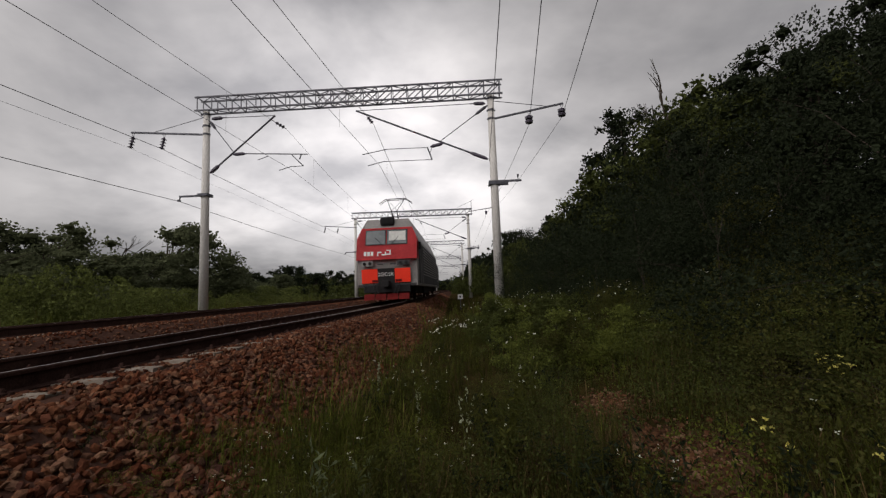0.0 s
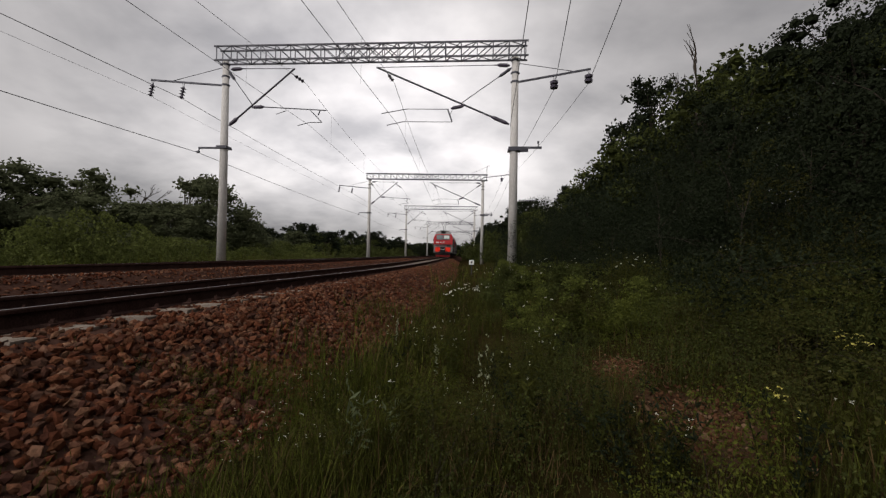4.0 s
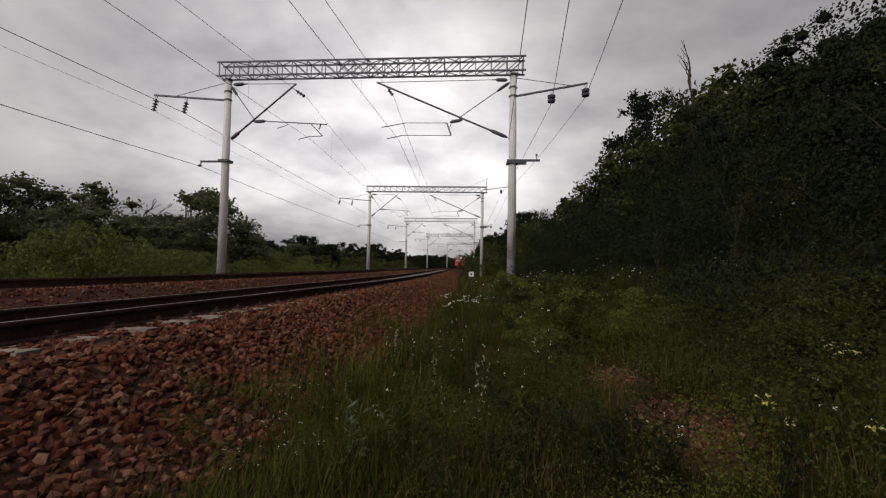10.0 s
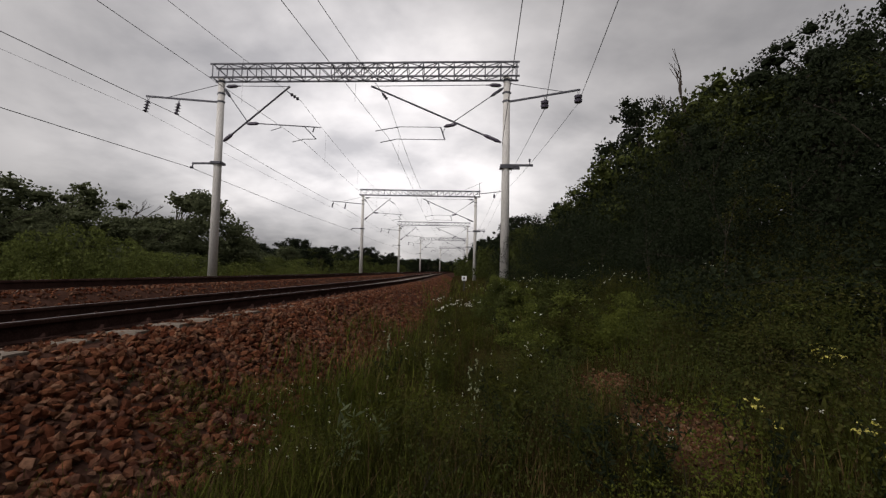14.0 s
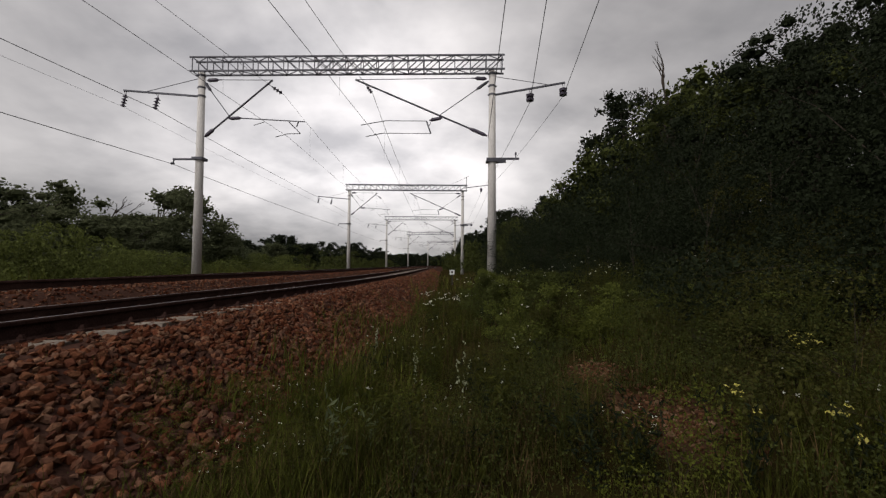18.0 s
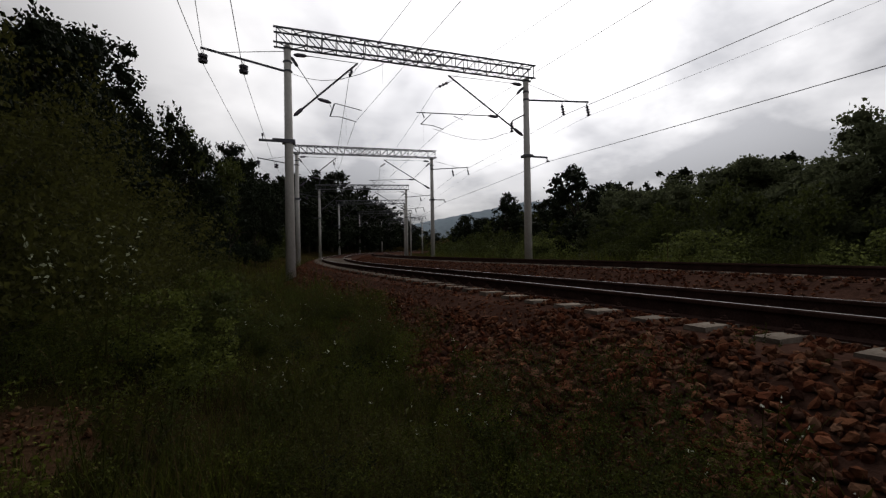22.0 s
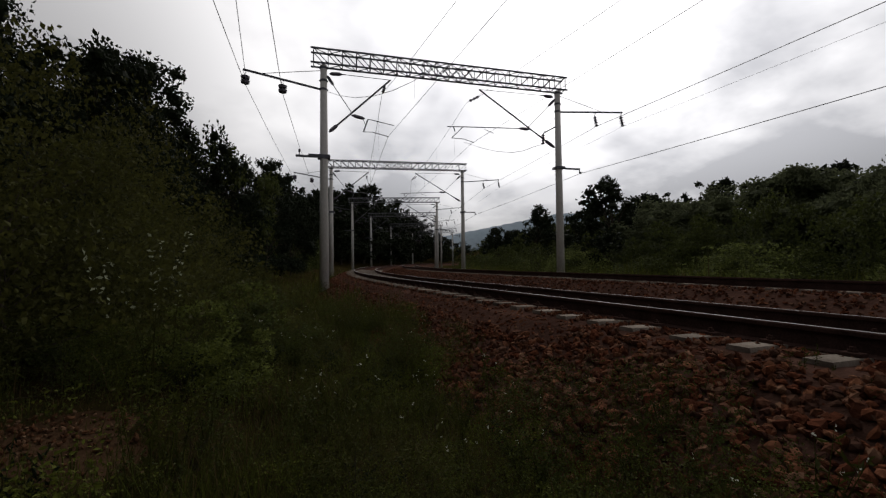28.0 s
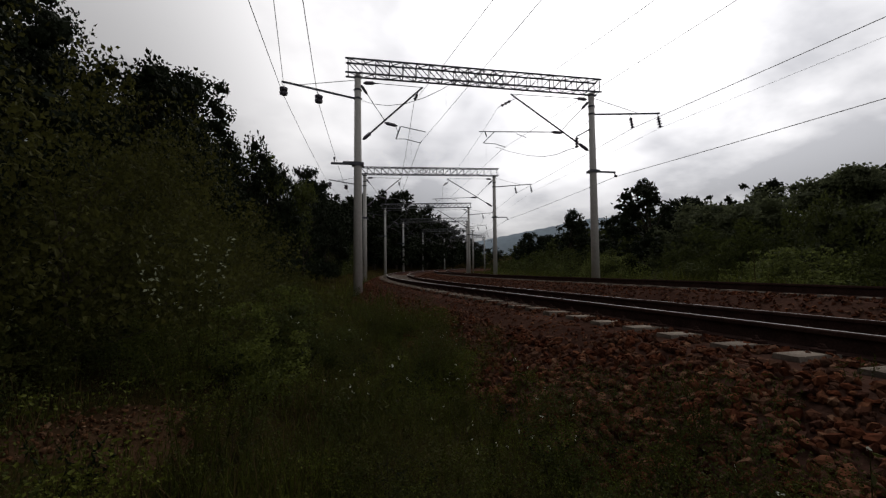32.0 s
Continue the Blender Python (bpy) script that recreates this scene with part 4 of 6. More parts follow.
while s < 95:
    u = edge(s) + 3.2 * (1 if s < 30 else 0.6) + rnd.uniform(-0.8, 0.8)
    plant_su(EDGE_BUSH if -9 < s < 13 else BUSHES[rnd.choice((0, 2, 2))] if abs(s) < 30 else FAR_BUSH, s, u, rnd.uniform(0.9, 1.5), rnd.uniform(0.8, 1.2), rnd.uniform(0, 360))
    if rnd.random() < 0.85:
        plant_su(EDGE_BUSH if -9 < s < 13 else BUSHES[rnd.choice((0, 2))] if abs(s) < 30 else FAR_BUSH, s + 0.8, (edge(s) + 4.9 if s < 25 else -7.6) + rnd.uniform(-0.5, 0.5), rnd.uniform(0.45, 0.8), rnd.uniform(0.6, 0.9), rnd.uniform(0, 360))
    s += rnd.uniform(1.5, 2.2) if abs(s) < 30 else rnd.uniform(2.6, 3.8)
# single crowns that stand out over the edge: place, top, spread
for kind, x, y, top, spread in ((NEAR_TREES[0], 6.3, -9.4, 9.0, 0.9), (NEAR_TREES[1], 6.6, -12.0, 8.6, 0.8), (TREES[3], 3.8, -15.1, 6.2, 0.75), (TREES[1], 3.0, -17.5, 7.2, 0.75), (TREES[0], 4.4, -18.5, 7.4, 0.7),
                                (TREES[3], 1.8, -22.6, 6.4, 0.8), (TREES[2], 2.6, -24.0, 6.6, 0.7), (TREES[3], 0.5, -25.9, 6.0, 0.6), (TREES[1], -1.4, -30.9, 7.2, 0.62), (TREES[3], -3.4, -36.5, 5.6, 0.7)):
    hk = (top - gz(x, y)) / {TREES[0]: 7.4, TREES[1]: 8.8, TREES[2]: 6.5, TREES[3]: 5.8, NEAR_TREES[0]: 8.8, NEAR_TREES[1]: 7.4}[kind]
    plant(kind, x, y, hk, spread, x * 91)
# the high dark wood ahead where the line bends away
for x, y, top, spread in ((-24.5, -97.0, 18.5, 2.4), (-21.0, -100.0, 17.0, 2.0), (-36.0, -114.0, 17.5, 1.7), (-17.0, -86.0, 15.0, 1.6), (-51.0, -131.0, 18.5, 1.8), (-44.0, -126.0, 16.5, 1.6), (-12.0, -78.0, 12.0, 1.4), (-60.0, -140.0, 15.5, 1.8), (-20.0, -91.0, 12.0, 1.7), (-28.0, -105.0, 14.5, 1.9), (-32.0, -110.0, 15.5, 1.9), (-40.0, -121.0, 15.0, 1.8), (-47.5, -130.0, 15.0, 1.8), (-55.0, -137.0, 15.0, 1.9), (-16.0, -80.0, 10.0, 1.5), (-66.0, -146.0, 13.0, 1.9), (-72.0, -152.0, 12.0, 1.9)):
    if su(np.array([x]), np.array([y]))[1][0] < -6.5:
        plant(FAR_TREES[1], x, y, (top - gz(x, y)) / 8.8, spread, x * 67)
# a nearer thicket behind the camera
for s, u, h in ((-5.4, -6.9, 0.75), (-6.6, -7.6, 1.0), (-8.2, -7.4, 0.85), (-9.6, -8.2, 1.15), (-11.5, -7.8, 0.9), (-14, -7.4, 0.8), (-17, -7.6, 0.7), (-4.2, -8.2, 0.95), (-2.6, -8.6, 0.9)):
    plant_su(NEAR_BUSH, s, u, h, 0.8, rnd.uniform(0, 360))
for s, u, h in ((4.0, -8.2, 0.8), (6.5, -8.0, 0.7), (8.8, -7.8, 0.75), (11.5, -7.6, 0.6), (14, -7.4, 0.55), (17, -7.2, 0.5), (5.2, -9.6, 1.05)):
    plant_su(EDGE_BUSH, s, u, h, 0.75, rnd.uniform(0, 360))
for x, y, h, w in ((1.75, 18.3, 0.85, 0.55), (2.7, 17.4, 0.95, 0.7), (1.2, 19.4, 0.6, 0.4), (3.6, 15.8, 0.9, 0.75), (2.6, 14.4, 0.62, 0.6)):
    plant(EDGE_BUSH, x, y, h, w, x * 211)
plant(CONE, 4.85, 7.5, 0.98, 0.95, 20)
plant(CONE, 5.7, 9.2, 0.8, 0.9, 140)
plant(CONE, 2.2, -8.4, 0.7, 1.0, 250)
# trees and bushes on the far side
plant(SIDE_TREES[1], -22.4, 1.9, 1.1, 1.05, 40)
plant(SIDE_TREES[2], -25.6, 34.6, 1.15, 1.3, 10)
plant(SIDE_TREES[0], -28.2, 26.4, 0.92, 1.15, 130)
plant(SIDE_TREES[2], -26.4, 20.4, 0.9, 1.0, 200)
plant(SIDE_TREES[0], -28.0, -8.4, 1.0, 0.85, 60)
for x, y, top, spread in ((-17.2, -3.2, 2.4, 0.9), (-18.4, -1.0, 2.8, 0.95), (-17.0, 3.3, 2.5, 1.15), (-18.2, 5.2, 2.3, 1.1), (-21.8, -11.6, 3.3, 1.2), (-19.5, -7.5, 2.4, 1.1), (-21.0, -14.5, 2.6, 1.2), (-24.0, -19.0, 2.8, 1.3)):
    plant(BUSHES[0], x, y, (top - gz(x, y)) / 2.4, spread, x * 131)
for x, y, h in ((-17.0, 15.4, 1.25), (-17.2, 17.2, 1.5), (-17.2, 19.2, 1.3), (-16.6, 12.6, 0.95), (-17.4, 21.6, 1.0)):
    plant(BUSHES[1], x, y, h, 1.05, x * 77)
s = -150.0
while s < 260:
    u = rnd.uniform(19, 27)
    k = float(np.interp(s, [-60, -35, -8, 4, 10, 16, 25, 31, 34, 48, 60, 100], [1.05, 0.95, 0.9, 1.05, 1.05, 0.9, 0.76, 0.8, 0.45, 0.5, 0.65, 0.85]))
    plant_su(SIDE_TREES[rnd.randrange(3)] if -30 < s < 60 else FAR_TREES[rnd.randrange(3)], s, u, k * rnd.uniform(0.8, 1.0), rnd.uniform(0.75, 1.0), rnd.uniform(0, 360))
    if rnd.random() < (0.7 if -25 < s < 30 else 0.5):
        plant_su(FAR_TREES[rnd.randrange(3)], s + 2, u + rnd.uniform(6, 12), k * rnd.uniform(0.95, 1.15), rnd.uniform(0.85, 1.1), rnd.uniform(0, 360))
    s += rnd.uniform(2.3, 3.6) if abs(s) < 70 else rnd.uniform(4.0, 6.0)
s = -70.0
while s < 120:
    plant_su(BUSHES[rnd.choice((0, 0, 0, 1) if s < -6 else (0, 1, 1, 1))] if abs(s) < 45 else FAR_BUSH, s, rnd.uniform(11.5, 16.5), rnd.uniform(0.6, 1.15), rnd.uniform(0.8, 1.3), rnd.uniform(0, 360))
    s += rnd.uniform(1.2, 2.0) if abs(s) < 45 else rnd.uniform(2.5, 4)


def dead_tree(label, seed, x, y, height, spread):
    """Bare grey branches that stand out of the leaves."""
    rd = random.Random(seed)
    t = thing("dead_tree", label, "tree", m=pose(x, y, gz(x, y)))
    bm = bmesh.new()

    def grow(p, d, length, r, depth):
        q = p + d * length
        mid = p.lerp(q, 0.5) + Vector((rd.uniform(-1, 1), rd.uniform(-1, 1), 0)) * length * 0.06
        rod(bm, p, mid, r, r * 0.8, n=5)
        rod(bm, mid, q, r * 0.8, r * 0.6, n=5)
        if depth:
            for k in range(2 if depth > 1 else 3):
                nd = (d + Vector((rd.uniform(-1, 1), rd.uniform(-1, 1), rd.uniform(0.0, 0.5))) * spread).normalized()
                grow(p.lerp(q, rd.uniform(0.6, 1.0)), nd, length * rd.uniform(0.45, 0.65), r * 0.6, depth - 1)

    grow(Vector((0, 0, -0.2)), Vector((0.03, 0, 1)), height * 0.55, 0.09, 4)
    part("branch", bm, M_BARK, t)


# the woods that close the view beyond the bend
for i in range(22):
    a, d = radians(141 + i * 0.95), 175 + 9 * ((i * 7) % 5)
    x, y = -math.sin(a) * d, math.cos(a) * d
    if abs(su(np.array([x]), np.array([y]))[1][0] - 2) > 9:
        plant(FAR_TREES[i % 3], x, y, rnd.uniform(1.1, 1.5), 1.5, i * 50.0)


dead_tree("bare dead tree among the leafy ones", 3, 7.0, 14.2, 8.6, 0.42)
dead_tree("bare dead tree on the far side of the line", 5, -26.0, 29.2, 7.4, 0.5)


# ---------------------------------------------------------------- distant hills
def ridge(name, label, mat, a0, a1, dist, base, heights, seed, rough=0.02):
    rng = np.random.default_rng(seed)
    n = 420
    verts, faces = [], []
    for i in range(n + 1):
        f = i / n
        a = radians(a0 + (a1 - a0) * f)
        h = np.interp(f, np.linspace(0, 1, len(heights)), heights) * (1 + (0.03 if rough > 0.01 else 0.008) * math.sin(i * 0.7) + rng.uniform(-rough, rough))
        for k, (dd, hh) in enumerate(((0.86, 0.0), (0.93, 0.55), (1.0, 1.0), (1.12, 0.0))):
            verts.append((-math.sin(a) * dist * dd, math.cos(a) * dist * dd, base + h * hh))
    for i in range(n):
        for k in range(3):
            a = i * 4 + k
            faces.append((a, a + 1, a + 5, a + 4))
    return tagged(mesh_from(name, verts, faces, mat, smooth=True), label, "hill", kind="structure")


ridge("backdrop_hill", "distant wooded mountain, blue haze painted into its colour", M_HILL_HAZED, 95, 170, 1700, -8, [80, 105, 130, 150, 175, 195, 190, 152, 112, 75, 50], 3, 0.004)
ridge("backdrop_hill", "dark wooded ridge beyond the line", M_HILL, -40, 95, 620, -8, [26, 24, 26, 22, 18, 20, 18, 20, 18], 5, 0.12)
ridge("backdrop_hill", "dark wooded ridge behind the bend", M_HILL, 120, 200, 420, -8, [12, 14, 12, 14, 20, 26, 30], 6, 0.12)


# ---------------------------------------------------------------- electric locomotive
def profile_solid(bm, outline, x0, x1):
    """Extrudes a side outline (y, z) across x."""
    a = [bm.verts.new((x0, y, z)) for y, z in outline]
    b = [bm.verts.new((x1, y, z)) for y, z in outline]
    n = len(outline)
    for i in range(n):
        bm.faces.new((a[i], a[(i + 1) % n], b[(i + 1) % n], b[i]))
    bm.faces.new(a[::-1])
    bm.faces.new(b)
    bmesh.ops.recalc_face_normals(bm, faces=bm.faces)


def slab(bm, x0, x1, z0, z1, front, depth=0.03):
    """A plate lying on the end face, whose y at height z is front(z)."""
    vs = []
    for y_off in (-depth, 0.06):
        vs.append([bm.verts.new((x, front(z) + y_off, z)) for x, z in ((x0, z0), (x1, z0), (x1, z1), (x0, z1))])
    a, b = vs
    for i in range(4):
        bm.faces.new((a[i], a[(i + 1) % 4], b[(i + 1) % 4], b[i]))
    bm.faces.new(a[::-1])
    bm.faces.new(b)
    bmesh.ops.recalc_face_normals(bm, faces=bm.faces)


def nose_y(z):
    return float(np.interp(z, [0.9, 1.75, 2.3, 3.75, 4.35], [0.10, 0.0, 0.05, 0.42, 0.85]))


def text_part(txt, size, mat, parent, m):
    cu = bpy.data.curves.new("lettering", "FONT")
    cu.body, cu.size, cu.align_x, cu.align_y, cu.extrude = txt, size, "CENTER", "CENTER", 0.006
    tmp = bpy.data.objects.new("lettering", cu)
    me = bpy.data.meshes.new_from_object(tmp)
    bpy.data.objects.remove(tmp)
    me.materials.clear()
    me.materials.append(mat)
    ob = new("lettering", me)
    ob.parent = parent
    ob.matrix_basis = m
    return ob


def locomotive(with_face):
    g = thing("locomotive", "red and grey electric locomotive driving away" if with_face else "front section of the red and grey electric locomotive", "locomotive", "two coupled locomotive sections")
    L = 16.9
    W = 1.57
    bm = bmesh.new()
    # body shell: end face follows nose_y, roof edges chamfered
    secs = []
    for y0, inset in ((0.0, 0.0), (1.6, 0.0), (L, 0.0)):
        sec = []
        for x, z in ((-W, 0.8), (-W, 3.35), (-W + 0.20, 3.85), (-W + 0.45, 4.43), (W - 0.45, 4.43), (W - 0.20, 3.85), (W, 3.35), (W, 0.8)):
            y = nose_y(z) if y0 == 0 else y0
            if y0 == 0 and abs(x) > 1.4:
                y += 0.06
            sec.append(bm.verts.new((x, y, z)))
        secs.append(sec)
    for a, b in zip(secs, secs[1:]):
        for i in range(8):
            bm.faces.new((a[i], b[i], b[(i + 1) % 8], a[(i + 1) % 8]))
    bm.faces.new(secs[0])
    bm.faces.new(secs[-1][::-1])
    bmesh.ops.recalc_face_normals(bm, faces=bm.faces)
    part("body", bm, M_GREY, g, "grey painted body")
    bm = bmesh.new()
    profile_solid(bm, [(1.7, 3.9), (1.7, 4.50), (L - 1.0, 4.50), (L - 1.0, 3.9)], -1.0, 1.0)
    part("roof", bm, M_DGREY, g)
    # red livery on the end and along the sides
    fr = nose_y
    bm = bmesh.new()
    prev = None
    for z, hw in ((2.2, 1.575), (3.35, 1.575), (3.85, 1.375), (3.92, 1.34)):
        cur = [bm.verts.new((-hw, fr(z) - 0.012, z)), bm.verts.new((hw, fr(z) - 0.012, z))]
        if prev:
            bm.faces.new((prev[0], prev[1], cur[1], cur[0]))
        prev = cur
    for sx in (-1, 1):
        x = sx * (W + 0.012)
        q = [bm.verts.new((x, y, z)) for y, z in ((0.05, 2.2), (0.95, 2.2), (0.95, 3.35), (0.33, 3.35))]
        bm.faces.new(q if sx > 0 else q[::-1])
    bmesh.ops.solidify(bm, geom=bm.faces[:], thickness=0.012)
    part("livery_panel", bm, M_RED, g, "bright red painted panels")
    if with_face:
        for sx in (-1, 1):
            bm = bmesh.new()
            slab(bm, 0.0 if sx > 0 else -1.12, 1.1 if sx > 0 else -0.04, 2.98, 3.80, fr, 0.03)
            fw = part("windscreen_frame", bm, M_DGREY, g)
            bm = bmesh.new()
            slab(bm, 0.05 if sx > 0 else -1.07, 1.05 if sx > 0 else -0.09, 3.03, 3.75, fr, 0.04)
            part("windscreen", bm, M_GLASS, fw, "pale reflecting windscreen pane")
            if sx > 0:
                # right pane's sheen painted as a pale sheet over the glass
                bm = bmesh.new()
                slab(bm, 0.12, 1.0, 3.2, 3.7, fr, 0.046)
                part("pane_sheen", bm, M_SHEEN, fw, "pale sheet on the pane that paints its sheen")
            bm = bmesh.new()
            rod(bm, (sx * 0.25, fr(3.0) - 0.06, 3.0), (sx * 0.62, fr(3.4) - 0.06, 3.4), 0.012, n=4)
            part("wiper", bm, M_BLACK, g)
            # light clusters in the grey band
            bm = bmesh.new()
            slab(bm, sx * 1.3 if sx < 0 else 0.56, -0.72 if sx < 0 else 1.2, 1.88, 2.14, fr, 0.006)
            lc = part("lamp_panel", bm, M_DGREY if sx > 0 else M_GREY, g)
            for x in ((0.86, 1.14) if sx < 0 else (0.72, 1.02)):
                bm = bmesh.new()
                rod(bm, (sx * x, fr(2.0) - 0.05, 2.01), (sx * x, fr(2.0) + 0.02, 2.01), 0.085, n=14)
                part("headlight", bm, M_BLACK, lc, "round dark glass headlight")
            bm = bmesh.new()
            slab(bm, -1.30 if sx < 0 else 0.42, -0.48 if sx < 0 else 1.22, 1.0, 1.72, fr, 0.03)
            part("end_panel", bm, M_ORANGE, g, "vivid orange-red end panel")
            bm = bmesh.new()
            slab(bm, sx * 0.6 - 0.16, sx * 0.6 + 0.16, 1.04, 1.16, fr, 0.05)
            part("step_plate", bm, M_PLOUGH, g, "dark red step plate")
            bm = bmesh.new()
            slab(bm, sx * 0.34 - 0.15, sx * 0.34 + 0.15, 1.93, 1.99, fr, 0.03)
            part("step_slot", bm, M_DGREY, g)
            for x in (0.5, 0.66):
                bm = bmesh.new()
                rod(bm, (sx * x, -0.06, 0.98), (sx * x, -0.2, 0.72), 0.03, n=6)
                rod(bm, (sx * x, -0.2, 0.72), (sx * (x - 0.1), -0.22, 0.45), 0.03, n=6)
                part("air_hose", bm, M_BLACK, g)
        bm = bmesh.new()
        slab(bm, -1.5, 1.5, 0.82, 0.94, fr, 0.02)
        part("buffer_beam", bm, M_DGREY, g, "dark grey buffer beam")
        bm = bmesh.new()
        slab(bm, -0.47, 0.41, 0.86, 1.74, fr, 0.034)
        part("centre_panel", bm, M_BLACK, g, "black centre panel")
        text_part("2ЭС5К", 0.262, M_WHITE, g, pose(-0.03, fr(1.4) - 0.048, 1.42, 90, 0, 0))
        # unit number as plain bars, emblem as a plain shape
        for i in range(3):
            bm = bmesh.new()
            slab(bm, -1.18 + i * 0.18, -1.05 + i * 0.18, 2.42, 2.64, fr, 0.022)
            part("number_bar", bm, M_WHITE, g)
        bm = bmesh.new()
        slab(bm, -0.48, -0.42, 2.38, 2.62, fr, 0.022)
        slab(bm, -0.48, -0.26, 2.56, 2.62, fr, 0.022)
        slab(bm, -0.26, -0.06, 2.42, 2.48, fr, 0.022)
        slab(bm, -0.08, -0.02, 2.42, 2.60, fr, 0.022)
        slab(bm, -0.02, 0.22, 2.44, 2.50, fr, 0.022)
        slab(bm, 0.16, 0.22, 2.44, 2.70, fr, 0.022)
        slab(bm, 0.0, 0.22, 2.65, 2.70, fr, 0.022)
        part("emblem", bm, M_WHITE, g)
        bm = bmesh.new()
        box(bm, -0.38, 0.38, 0.5, 1.3, 4.06, 4.50, 0.12)
        part("roof_headlight", bm, M_BLACK, g, "dark roof headlight housing")
        bm = bmesh.new()
        for x0, x1 in ((-1.15, -0.62), (-0.58, -0.03), (0.03, 0.58), (0.62, 1.15)):
            slab(bm, x0, x1, 0.14, 0.44, lambda z: -0.25 + 0.4 * z, 0.04)
        part("snow_plough", bm, M_PLOUGH, g, "scuffed red snow plough")
        bm = bmesh.new()
        box(bm, -1.2, 1.2, 0.02, 0.25, 0.5, 0.88, 0.03)
        box(bm, -0.18, 0.18, -0.5, 0.1, 0.78, 1.1, 0.04)
        part("coupler_beam", bm, M_BLACK, g)
    for sx in (-1, 1):
        bm = bmesh.new()
        box(bm, sx * W if sx < 0 else W, sx * (W + 0.014), 1.0, L - 0.05, 0.93, 3.19)
        flank = part("side_panel", bm, M_DGREY, g, "dark grey side panel")
        for k in range(10):
            z = 1.45 + k * 0.17
            bm = bmesh.new()
            box(bm, sx * W if sx < 0 else W, sx * (W + 0.035), 3.6, L - 1.0, z, z + 0.06)
            part("louvre", bm, M_GREY, flank)
        bm = bmesh.new()
        rod(bm, (sx * 1.12, 1.2, 4.36), (sx * 1.12, L - 0.8, 4.36), 0.03, n=6)
        for y in (1.2, 4.5, 8.0, 11.5, 15.0):
            rod(bm, (sx * 1.12, y, 4.2), (sx * 1.12, y, 4.36), 0.02, n=5)
        part("roof_rail", bm, M_BLACK, g)
        bm = bmesh.new()
        box(bm, sx * 1.60, sx * 1.72, 0.95, 1.05, 2.75, 3.15, 0.02)
        rod(bm, (sx * 1.56, 1.0, 2.95), (sx * 1.66, 1.0, 2.95), 0.015, n=5)
        part("mirror", bm, M_BLACK, g)
        for y in (1.75, 2.7):
            bm = bmesh.new()
            rod(bm, (sx * (W + 0.06), y, 0.95), (sx * (W + 0.06), y, 2.6), 0.016, n=5)
            part("grab_rail", bm, M_GREY, g)
        bm = bmesh.new()
        box(bm, sx * W, sx * (W + 0.02), 1.9, 2.55, 1.0, 3.0)
        part("cab_door", bm, M_DGREY, g)
        for yb in (2.2, 12.0):
            bm = bmesh.new()
            box(bm, sx * 0.85, sx * 1.25, yb - 0.3, yb + 3.4, 0.45, 0.85, 0.04)
            bg = part("bogie", bm, M_BLACK, g)
            for dy in (0.1, 3.0):
                bm = bmesh.new()
                rod(bm, (sx * 0.73, yb + dy, 0.625), (sx * 0.87, yb + dy, 0.625), 0.62, n=24)
                part("wheel", bm, M_RAILSIDE, bg)
    bm = bmesh.new()
    box(bm, -1.35, 1.35, 6.2, 10.6, 0.35, 0.95, 0.05)
    part("equipment_box", bm, M_BLACK, g)
    # pantograph
    py = 4.0 if with_face else 12.5
    top = 6.2 if with_face else 4.85
    pan = new("pantograph")
    pan.parent = g
    bm = bmesh.new()
    box(bm, -0.75, 0.75, py - 0.8, py + 0.8, 4.62, 4.70)
    part("base_frame", bm, M_BLACK, pan)
    for x in (-0.6, 0.6):
        for y in (-0.7, 0.7):
            bm = bmesh.new()
            rod(bm, (x, py + y, 4.38), (x, py + y, 4.65), 0.06, n=8)
            part("insulator", bm, M_PORCELAIN, pan)
    knee = 4.7 + (top - 4.7) * 0.42
    for x in (-0.12, 0.12):
        bm = bmesh.new()
        rod(bm, (x, py + 0.3, 4.66), (x * 1.4, py - 0.85, knee), 0.042, n=6)
        part("lower_arm", bm, M_BLACK, pan)
        bm = bmesh.new()
        rod(bm, (x * 1.4, py - 0.85, knee), (x * 4.4, py, top - 0.02), 0.022, n=5)
        part("upper_arm", bm, M_BLACK, pan)
        bm = bmesh.new()
        rod(bm, (x * 1.4, py - 0.85, knee), (-x * 4.0, py, top - 0.02), 0.012, n=4)
        part("cross_brace", bm, M_BLACK, pan)
    for y in (-0.18, 0.18):
        bm = bmesh.new()
        bar(bm, (-0.62, py + y, top), (0.62, py + y, top), 0.04)
        bar(bm, (-0.60, py + y, top + 0.01), (-1.0, py + y, top - 0.26), 0.035)
        bar(bm, (0.60, py + y, top + 0.01), (1.0, py + y, top - 0.26), 0.035)
        part("contact_strip", bm, M_BLACK, pan)
    return g


loco_rear, loco_front = locomotive(True), locomotive(False)


# ---------------------------------------------------------------- small trackside things
sp = at(27.3, -3.75)
sign = thing("distance_marker", "small white distance marker on a low post in the grass", "sign", m=pose(sp.x, sp.y, gz(sp.x, sp.y), 0, 0, -4))
bm = bmesh.new()
bar(bm, (0, 0, -0.2), (0, 0, 0.74), 0.06)
part("post", bm, M_DGREY, sign)
bm = bmesh.new()
box(bm, -0.16, 0.16, -0.055, -0.035, 0.68, 0.98, 0.006)
pl = part("plate", bm, M_WHITE, sign, "white plate")
bm = bmesh.new()
box(bm, -0.05, 0.05, -0.062, -0.054, 0.76, 0.90)
part("number_bar", bm, M_BLACK, pl)


